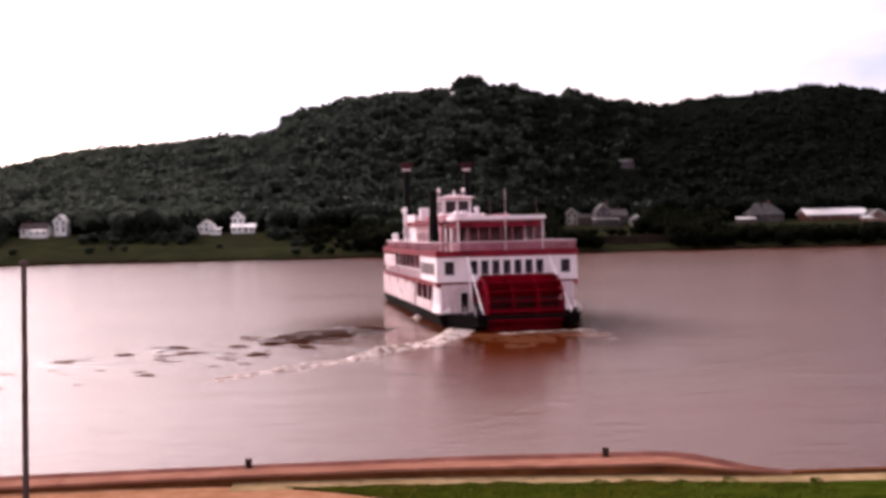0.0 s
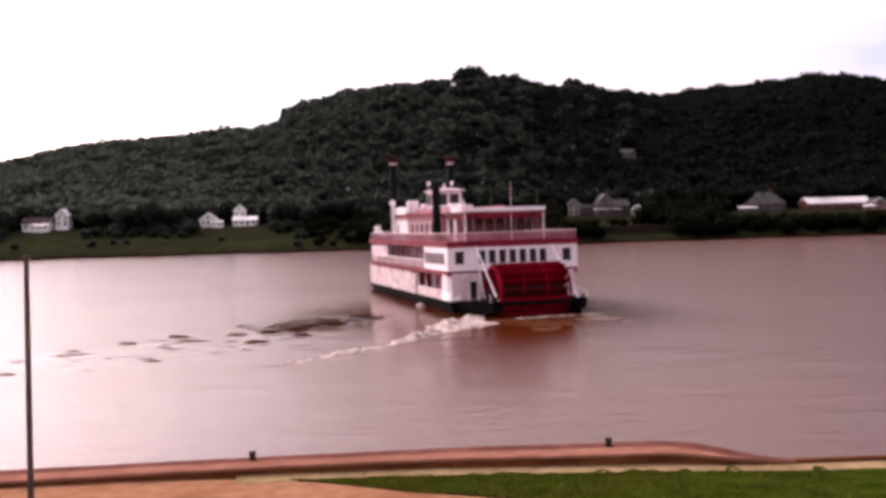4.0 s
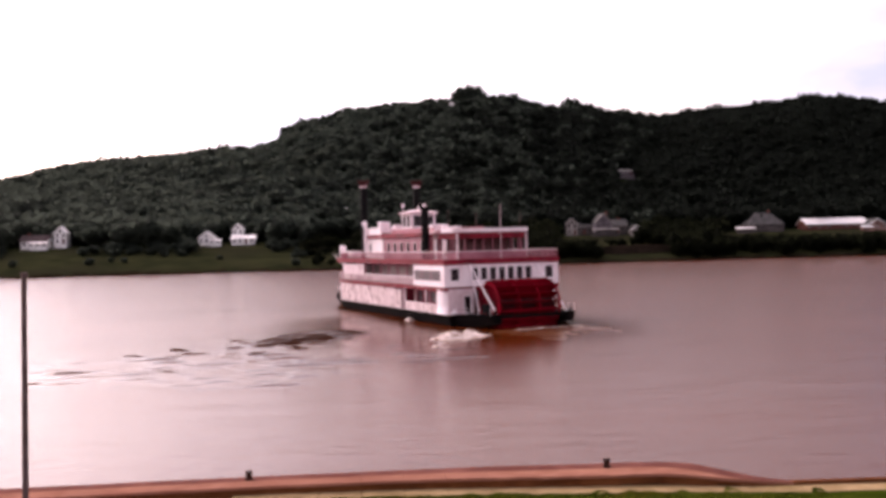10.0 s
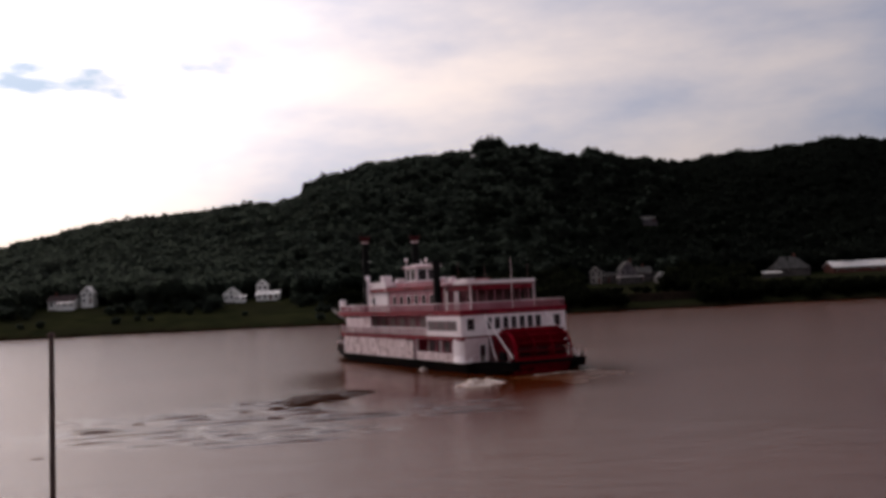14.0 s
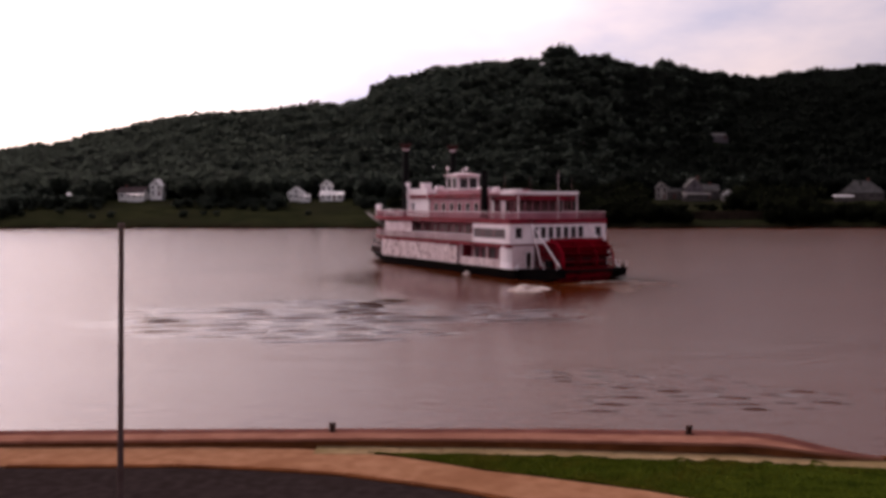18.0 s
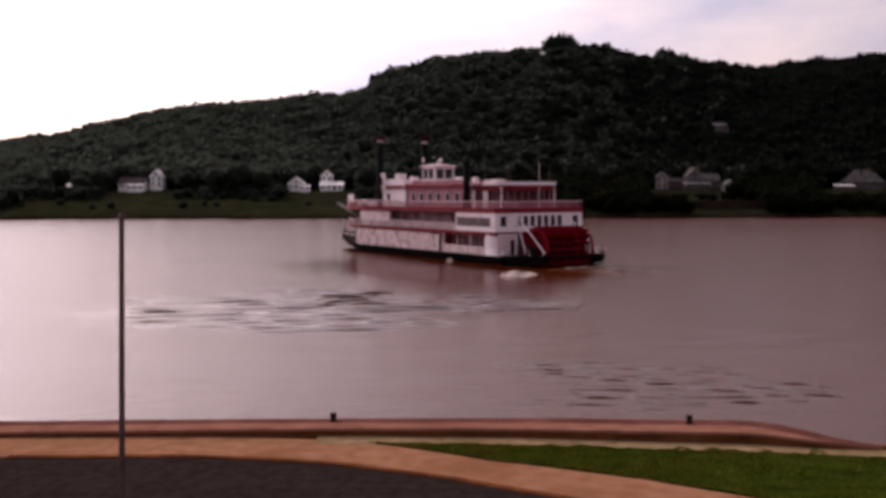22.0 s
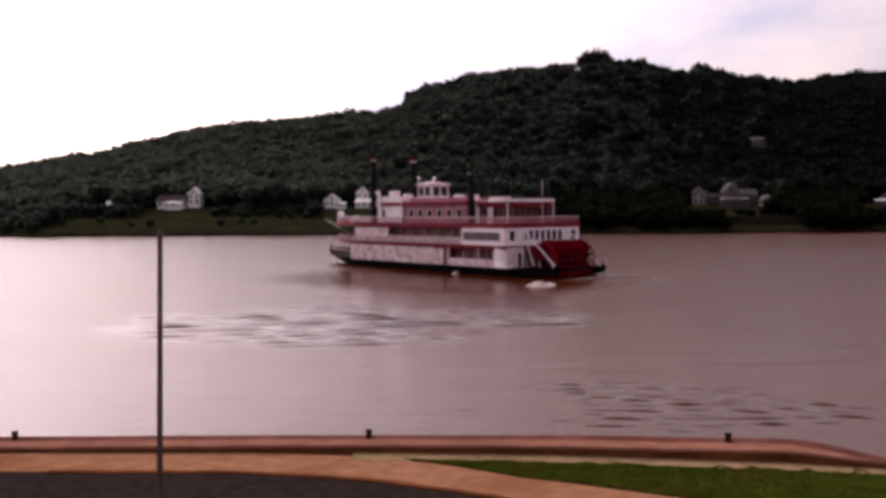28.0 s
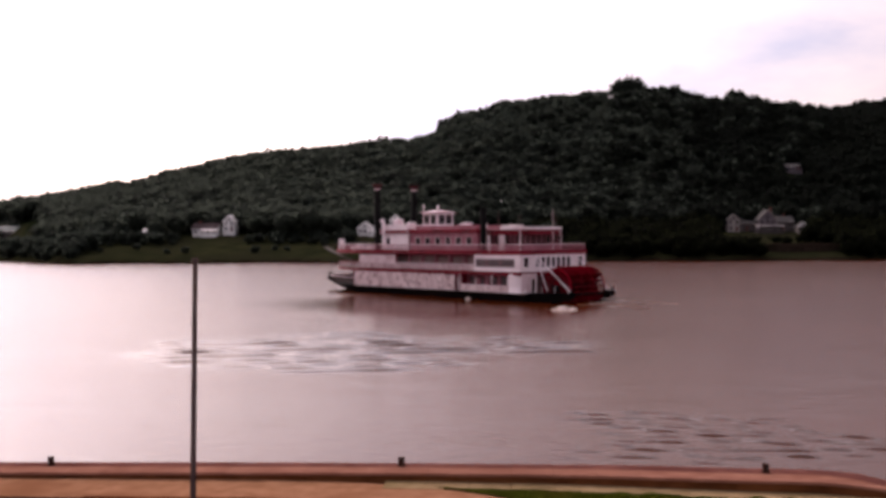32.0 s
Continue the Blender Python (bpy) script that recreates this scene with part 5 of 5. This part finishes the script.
    box(bm, 35.15, 35.25, -4.6, 4.6, 10.7, 11.7)
    part("roof_screen", bm, WHITE, boat)
    # pilothouse
    px0, px1, pw = 24.0, 27.6, 1.75
    ph = [((px1, pw), (px0, pw)), ((px0, pw), (px0, -pw)), ((px0, -pw), (px1, -pw)), ((px1, -pw), (px1, pw))]
    for (a, b) in ph:
        L = math.hypot(b[0] - a[0], b[1] - a[1])
        n = 2
        wall_with_openings("pilothouse_wall", a, b, 10.6, 13.5, [(0.22 + k * (L - 0.3) / n, 0.22 + (k + 1) * (L - 0.3) / n - 0.16, 11.65, 13.25) for k in range(n)], WHITE, thick=0.1)
    bm = bmesh.new()
    v = [bm.verts.new(p) for p in ((23.6, -2.15, 13.5), (28.0, -2.15, 13.5), (28.0, 2.15, 13.5), (23.6, 2.15, 13.5), (23.6, -2.15, 13.64), (28.0, -2.15, 13.64), (28.0, 2.15, 13.64), (23.6, 2.15, 13.64), (25.1, -0.7, 14.0), (26.5, -0.7, 14.0), (26.5, 0.7, 14.0), (25.1, 0.7, 14.0))]
    for f in ((3, 2, 1, 0), (0, 1, 5, 4), (1, 2, 6, 5), (2, 3, 7, 6), (3, 0, 4, 7), (4, 5, 9, 8), (5, 6, 10, 9), (6, 7, 11, 10), (7, 4, 8, 11), (8, 9, 10, 11)):
        bm.faces.new([v[k] for k in f])
    part("pilothouse_roof", bm, CREAM, boat)
    bm = bmesh.new()
    rod(bm, (25.8, 0, 14.0), (25.8, 0, 14.6), 0.14, 0.08, 8)
    part("finial", bm, WHITE, boat)
    for y in (-1.6, 1.6):
        bm = bmesh.new()
        rod(bm, (27.6, y, 13.7), (27.6, y, 14.5), 0.05, sides=6)
        bmesh.ops.create_uvsphere(bm, u_segments=10, v_segments=6, radius=0.26, matrix=pose(27.6, y, 14.7))
        part("searchlight", bm, WHITE, boat)
    # twin chimneys
    for s in (1, -1):
        bm = bmesh.new()
        rod(bm, (36.9, s * 4.2, Z3), (36.9, s * 4.2, 17.75), 0.55, 0.5, 18)
        ch = part("chimney", bm, IRON, boat, "tall black chimney with a pale band and red crown")
        bm = bmesh.new()
        rod(bm, (36.9, s * 4.2, 17.75), (36.9, s * 4.2, 18.0), 0.53, 0.55, 18)
        part("band", bm, CREAM, ch)
        bm = bmesh.new()
        rod(bm, (36.9, s * 4.2, 18.0), (36.9, s * 4.2, 18.5), 0.55, 0.72, 18)
        for k in range(12):
            a = k * math.pi / 6
            c, d = 36.9 + 0.7 * math.cos(a), s * 4.2 + 0.7 * math.sin(a)
            rod(bm, (c, d, 18.4), (c + 0.12 * math.cos(a), d + 0.12 * math.sin(a), 18.95), 0.13, 0.02, 5)
        part("crown", bm, DULLRED, ch)
        bm = bmesh.new()
        rod(bm, (36.9, s * 4.2, 12.5), (33.0, s * 2.6, 10.8), 0.03, sides=5)
        part("stay", bm, IRON, ch)
    bm = bmesh.new()
    rod(bm, (9.0, 5.85, Z3), (9.0, 5.85, 13.5), 0.52, 0.46, 16)
    st = part("funnel", bm, IRON, boat, "thick black exhaust stack by the pavilion")
    bm = bmesh.new()
    rod(bm, (9.0, 5.85, 13.5), (9.0, 5.85, 13.8), 0.56, 0.56, 16)
    part("rim", bm, IRON, st)
    # masts, roof boxes
    for name, x, y, z0, z1, r in (("flagpole", -0.1, 0.2, Z3, 13.6, 0.06), ("mast", 6.9, 0.0, 10.6, 13.0, 0.05), ("mast", 8.5, 3.0, 10.6, 13.4, 0.05), ("mast", 3.0, -4.0, 10.6, 13.0, 0.04), ("jackstaff", 46.6, 0.0, Z3, 11.5, 0.07)):
        bm = bmesh.new()
        rod(bm, (x, y, z0), (x, y, z1), r, r * 0.6, 8)
        part(name, bm, CREAM if name == "flagpole" else STEEL, boat)
    for x, y, z, a, h in ((33.4, 2.4, 10.6, 0.7, 2.0), (31.5, 1.0, 10.6, 0.6, 1.5), (13.2, 1.5, 10.6, 0.4, 1.1), (17.7, 1.0, 10.6, 0.7, 1.2), (21.0, -1.5, 10.6, 0.7, 1.0)):
        bm = bmesh.new()
        box(bm, x - a, x + a, y - a, y + a, z, z + h, 0.08)
        part("roof_unit", bm, WHITE, boat, "white ventilation box on the roof")
    bm = bmesh.new()
    box(bm, 46.6, 47.5, 4.0, 4.8, Z3, 9.3, 0.1)
    part("deck_locker", bm, WHITE, boat, "upright white locker at the bow rail")
    for y in (-4.95, 4.95):
        bm = bmesh.new()
        rod(bm, (34.2, y, Z3), (34.2, y, 11.9), 0.26, 0.24, 10)
        rod(bm, (34.2, y, 11.9), (34.7, y, 12.5), 0.26, 0.42, 10)
        part("ventilator", bm, WHITE, boat, "white ventilator cowl beside the forward house")
    bm = bmesh.new()
    bmesh.ops.create_uvsphere(bm, u_segments=14, v_segments=8, radius=0.75, matrix=pose(40.4, 5.4, Z3 + 0.55) @ Matrix.Diagonal((1.2, 0.9, 0.9, 1)))
    part("raft_canister", bm, WHITE, boat)
    for k in range(4):
        bm = bmesh.new()
        x = 37.5 + k * 1.9
        box(bm, x - 0.6, x + 0.6, 3.6, 5.0, Z3 + 0.05, 8.1 - 0.05 * k, 0.12)
        part("deck_box", bm, WHITE if k % 2 else CREAM, boat)
    # slanting white braces from the roof down to the wheel beams
    for s in (-1, 1):
        for x1, z1 in ((-6.9, 1.6), (-2.6, 1.6)):
            bm = bmesh.new()
            bar(bm, (-0.15, s * 4.25, 6.85), (x1, s * 4.3, z1), 0.12, 0.14)
            part("wheel_brace", bm, WHITE, boat)


# the paddle wheel turns on the boat
WX, WZ, WR, WH = -3.95, 2.25, 2.93, 3.7


def paddle_wheel():
    bm = bmesh.new()
    rod(bm, (0, -WH - 0.5, 0), (0, WH + 0.5, 0), 0.22, 0.22, 12)
    wheel = part("paddle_wheel", bm, IRON, boat, "big red paddle wheel at the stern")
    wheel.matrix_basis = pose(WX, 0, WZ)
    # added dark cylinder that hides bright gaps between the paddles; no real wheel part
    bm = bmesh.new()
    rod(bm, (0, -WH + 0.2, 0), (0, WH - 0.2, 0), 1.5, 1.5, 24)
    part("added_drum", bm, DULLRED, wheel)
    n = 18
    bm = bmesh.new()
    box(bm, -0.035, 0.035, -WH, WH, WR - 1.3, WR, 0.012)
    plank = mesh_of(bm, "paddle", RED)
    bm = bmesh.new()
    box(bm, -0.06, 0.06, -0.07, 0.07, 0.2, WR - 1.0)
    spoke = mesh_of(bm, "spoke", RED)
    for k in range(n):
        turn = pose(0, 0, 0, 0, 360 / n * k, 0)
        share("paddle", plank, wheel, turn)
        for y in (-WH + 0.1, -WH / 3, WH / 3, WH - 0.1):
            share("spoke", spoke, wheel, turn @ pose(0, y, 0))
    for y in (-WH + 0.1, -WH / 3, WH / 3, WH - 0.1):
        for r in (WR - 0.35, WR * 0.62):
            bm = bmesh.new()
            m = 28
            for k in range(m):
                a, b = 2 * math.pi * k / m, 2 * math.pi * (k + 1) / m
                bar(bm, (math.cos(a) * r, y, math.sin(a) * r), (math.cos(b) * r, y, math.sin(b) * r), 0.14, 0.16)
            part("rim", bm, RED, wheel)
    for y in (-WH - 0.06, WH + 0.06):
        bm = bmesh.new()
        m = 36
        rows = [[bm.verts.new((math.cos(2 * math.pi * k / m) * r, y + e, math.sin(2 * math.pi * k / m) * r)) for k in range(m)] for r, e in ((WR - 0.6, -0.04), (WR - 0.28, -0.04), (WR - 0.28, 0.04), (WR - 0.6, 0.04))]
        for i in range(4):
            for k in range(m):
                p, q = rows[i], rows[(i + 1) % 4]
                bm.faces.new((p[k], p[(k + 1) % m], q[(k + 1) % m], q[k]))
        bmesh.ops.recalc_face_normals(bm, faces=bm.faces)
        part("shroud", bm, RED, wheel)
    return wheel


hull()
main_deck()
second_deck()
third_deck()
wheel = paddle_wheel()


# ---- water that the boat stirs up; it travels with the boat
def wave_patch(name, x0, x1, y0, y1, fn, mat, label, nx=60, ny=40):
    xs, ys = np.linspace(x0, x1, nx), np.linspace(y0, y1, ny)
    gx, gy = np.meshgrid(xs, ys)
    u, v = (gx - x0) / (x1 - x0), (gy - y0) / (y1 - y0)
    env = np.clip(np.minimum(np.minimum(u, 1 - u), np.minimum(v, 1 - v)) * 7, 0, 1)
    gz = fn(gx, gy) * env - 0.06
    verts = np.stack([gx, gy, gz], -1).reshape(-1, 3)
    i = (np.arange(ny - 1)[:, None] * nx + np.arange(nx - 1)[None]).ravel()
    faces = np.concatenate([np.stack([i, i + 1, i + nx + 1], -1), np.stack([i, i + nx + 1, i + nx], -1)])
    me = fast_mesh(name, verts, faces, mat)
    me.polygons.foreach_set("use_smooth", np.ones(len(faces), dtype=bool))
    return tagged(new(name, me), label, "wake", kind="stuff")


def bumps(seed, size):
    rng = np.random.default_rng(seed)
    k = rng.normal(0, 1 / size, (14, 2))
    p = rng.uniform(0, 6.28, 14)
    return lambda x, y: sum(np.sin(k[i, 0] * x + k[i, 1] * y + p[i]) for i in range(14)) / 5.3


def ridge_line(x, y, ax, ay, bx, by, width, h):
    """A long wave crest between two points."""
    d = np.array([bx - ax, by - ay])
    L = np.hypot(*d)
    d = d / L
    s, c = (x - ax) * d[0] + (y - ay) * d[1], (x - ax) * -d[1] + (y - ay) * d[0]
    return h * np.exp(-(c / width) ** 2) * np.clip(1.0 - np.abs(s / L - 0.5) * 1.6, 0, 1)


n2, n5 = bumps(2, 0.7), bumps(9, 0.3)


def chop(x, y, seed, length, across):
    """Short-crested wavelets whose crests run along x."""
    rng = np.random.default_rng(seed)
    h = 0.0
    for k in range(12):
        a = rng.normal(0, 0.5)
        f = 6.28 / (length * rng.uniform(0.7, 1.5))
        h = h + np.sin(f * (math.sin(a) * x * across + math.cos(a) * y) + rng.uniform(0, 6.28))
    return h / 3.4


def swell(x, y):
    """The dark wave that the bow leaves on the river: closed near the bow, broken into strokes along local x."""
    y0 = 0.6 + 0.05 * (x - 12)
    ridge = np.exp(-((y - y0) / 4.6) ** 2) * np.interp(x, (-8, -4, 3, 9, 15, 30), (0, 0.95, 0.95, 0.5, 0.06, -0.1))
    strokes = chop(0.857 * y - 0.515 * x, -0.857 * x - 0.515 * y, 41, 1.5, 0.65)
    return np.clip(0.52 * ridge - 0.22 + np.interp(x, (-2, 10), (0.1, 0.2)) * strokes + 0.06 * n2(x, y), -0.12, 0.7)


# dark-coloured crests come through the river sheet as dim strokes
bow_wave = wave_patch("bow_wave", -9, 42, -9, 8, swell, WAKE, "rippled bow wave left on the river, its dim faces put into its colour", 240, 130)


def crest(x, y):
    """The crest that trails from the paddle wheel, high and white at the boat and thinning out."""
    head = ridge_line(x, y, -2.0, 3.6, -17.5, 12.4, 0.95, 0.85)
    mid = ridge_line(x, y, -11.0, 8.2, -26.5, 21.5, 0.75, 0.6)
    tail = ridge_line(x, y, -20.0, 14.5, -33.0, 31.0, 0.6, 0.4)
    return np.clip(np.maximum(np.maximum(head, mid), tail) * (0.8 + 0.4 * n2(x, y)) + 0.05 * n5(x, y) - 0.05, -0.05, 1.2)


stern_foam = wave_patch("wheel_foam", -34, -4, 2.0, 32, crest, FOAM, "white foam crest trailing from the paddle wheel", 190, 190)


def hump(x, y):
    """A rounded hump of white water."""
    p, c = x * -0.33 + y * 0.94, x * 0.94 + y * 0.33
    return 1.0 * np.exp(-(p / 2.5) ** 2 - (c / 1.4) ** 2) * (0.75 + 0.45 * n2(x, y)) + 0.09 * n5(x, y) * np.exp(-(p / 5) ** 2 - (c / 3) ** 2)


foam_hump = wave_patch("foam_hump", -8, 8, -8, 8, hump, FOAM, "rounded hump of white water beside the stern", 90, 90)
def spread(x, y, a, b):
    """A patch without a clear rim: full in the middle, ragged and fading outwards."""
    d = np.sqrt((x / a) ** 2 + (y / b) ** 2) + 0.45 * n3(x * 0.22, y * 0.4)
    return np.clip(1.9 - 1.3 * d, 0, 1.15)


n3 = bumps(5, 0.9)
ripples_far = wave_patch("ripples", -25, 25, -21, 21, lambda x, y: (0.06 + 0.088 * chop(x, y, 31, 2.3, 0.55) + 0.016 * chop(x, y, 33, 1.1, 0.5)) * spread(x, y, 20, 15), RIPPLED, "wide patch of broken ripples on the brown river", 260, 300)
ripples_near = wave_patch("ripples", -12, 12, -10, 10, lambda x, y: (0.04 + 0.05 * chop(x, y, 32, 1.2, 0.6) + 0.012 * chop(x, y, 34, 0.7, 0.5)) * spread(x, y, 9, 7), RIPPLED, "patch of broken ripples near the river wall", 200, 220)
side_foam = wave_patch("side_foam", -13, -7.6, -8, 6.5, lambda x, y: ridge_line(x, y, -8.8, -7.5, -9.8, 6.5, 0.5, 0.20) * (0.8 + 0.45 * n2(x, y)) + 0.03 * n5(x, y), FOAM, "thin line of foam behind the paddle wheel", 60, 120)
wake_foam = wave_patch("wake_foam", -26, -7.5, -8, 11, lambda x, y: (0.08 + 0.06 * n2(x, y)) * spread(x + 13, y - 1, 8.5, 6.5), CHURN, "churned brown wake behind the paddle wheel", 80, 60)

# added smooth patch, so that the boat mirrors more clearly in the river
bm = bmesh.new()
bmesh.ops.create_circle(bm, cap_ends=True, segments=64, radius=1.0, matrix=Matrix.Diagonal((33.0, 27.0, 1, 1)))
reflection_water = tagged(part("reflection_water", bm, SLICK), "smoother brown water patch added to carry the riverboat's reflection", "water", kind="stuff")
n6 = bumps(12, 0.25)
outfall = wave_patch("side_splash", -1.6, 1.6, -0.6, 2.2, lambda x, y: 0.36 * np.exp(-(x / (0.35 + 0.25 * y)) ** 2 - ((y - 0.2) / 0.8) ** 2) * (0.8 + 0.4 * n6(x, y)), FOAM, "small white splash where water leaves the hull", 40, 40)

far_houses()


# ---- what moves
def motions():
    def at(t):
        return pose(0.000164 * t ** 3 - 0.02647 * t * t + 0.4043 * t + 15.27, -0.000448 * t ** 3 + 0.02487 * t * t + 1.2175 * t + 99.53, 0, 0, 0, 0.000348 * t ** 3 - 0.01215 * t * t + 1.2775 * t + 96.17)
    times = [float(t) for t in range(0, 33)]
    for ob in (boat, side_foam, wake_foam):
        walk(ob, [(t, at(t)) for t in times])
    # kept on the camera's side of the boat, where the reflection lies
    walk(reflection_water, [(t, Matrix.Translation((0, -27, 0.012)) @ at(t) @ pose(24, 0, 0)) for t in times])
    walk(outfall, [(t, at(t) @ pose(10.6, 7.2, 0)) for t in times])
    # ripples of the wake reach these places later on and drift
    walk(ripples_far, [(0.0, pose(-9, 83, -0.12, 0, 0, 4)), (8.0, pose(-9, 83, -0.07, 0, 0, 4)), (14.0, pose(-9, 83, -0.02, 0, 0, 4)), (18.0, pose(-9, 83, 0, 0, 0, 4)), (32.0, pose(-13, 85, 0, 0, 0, 4))])
    walk(ripples_near, [(0.0, pose(12, 54, -0.24, 0, 0, -8)), (11.0, pose(12, 52, -0.20, 0, 0, -8)), (18.0, pose(11, 50, -0.01, 0, 0, -8)), (32.0, pose(9, 48, 0, 0, 0, -8))])
    # the foam spreads away from the boat's side as it turns
    walk(stern_foam, [(t, at(t) @ pose(0, 0.12 * max(t - 2, 0), -0.045 * min(max(t - 3, 0), 18))) for t in times])
    walk(foam_hump, [(t, at(t) @ pose(-12.8 - 0.12 * min(max(t - 6, 0), 14), 9.8 + 0.24 * min(max(t - 3, 0), 18), -0.2 * max(4 - t, 0) - 0.006 * t)) for t in times])
    walk(bow_wave, [(0.0, pose(-1.4, 95.3, 0.03, 0, 0, -125)), (4.0, pose(-2.4, 99.3, 0.03, 0, 0, -124)), (9.0, pose(-3.4, 105.0, 0.02, 0, 0, -121)), (13.0, pose(-4.4, 100.5, -0.01, 0, 0, -118)), (18.0, pose(-6.5, 94, -0.17, 0, 0, -114)), (22.0, pose(-8, 92, -0.19, 0, 0, -112)), (28.0, pose(-11, 91, -0.31, 0, 0, -110)), (32.0, pose(-12, 91, -0.36, 0, 0, -110))])
    walk(wheel, [(k * 0.5, pose(WX, 0, WZ, 0, 52.0 * k, 0)) for k in range(65)])


motions()
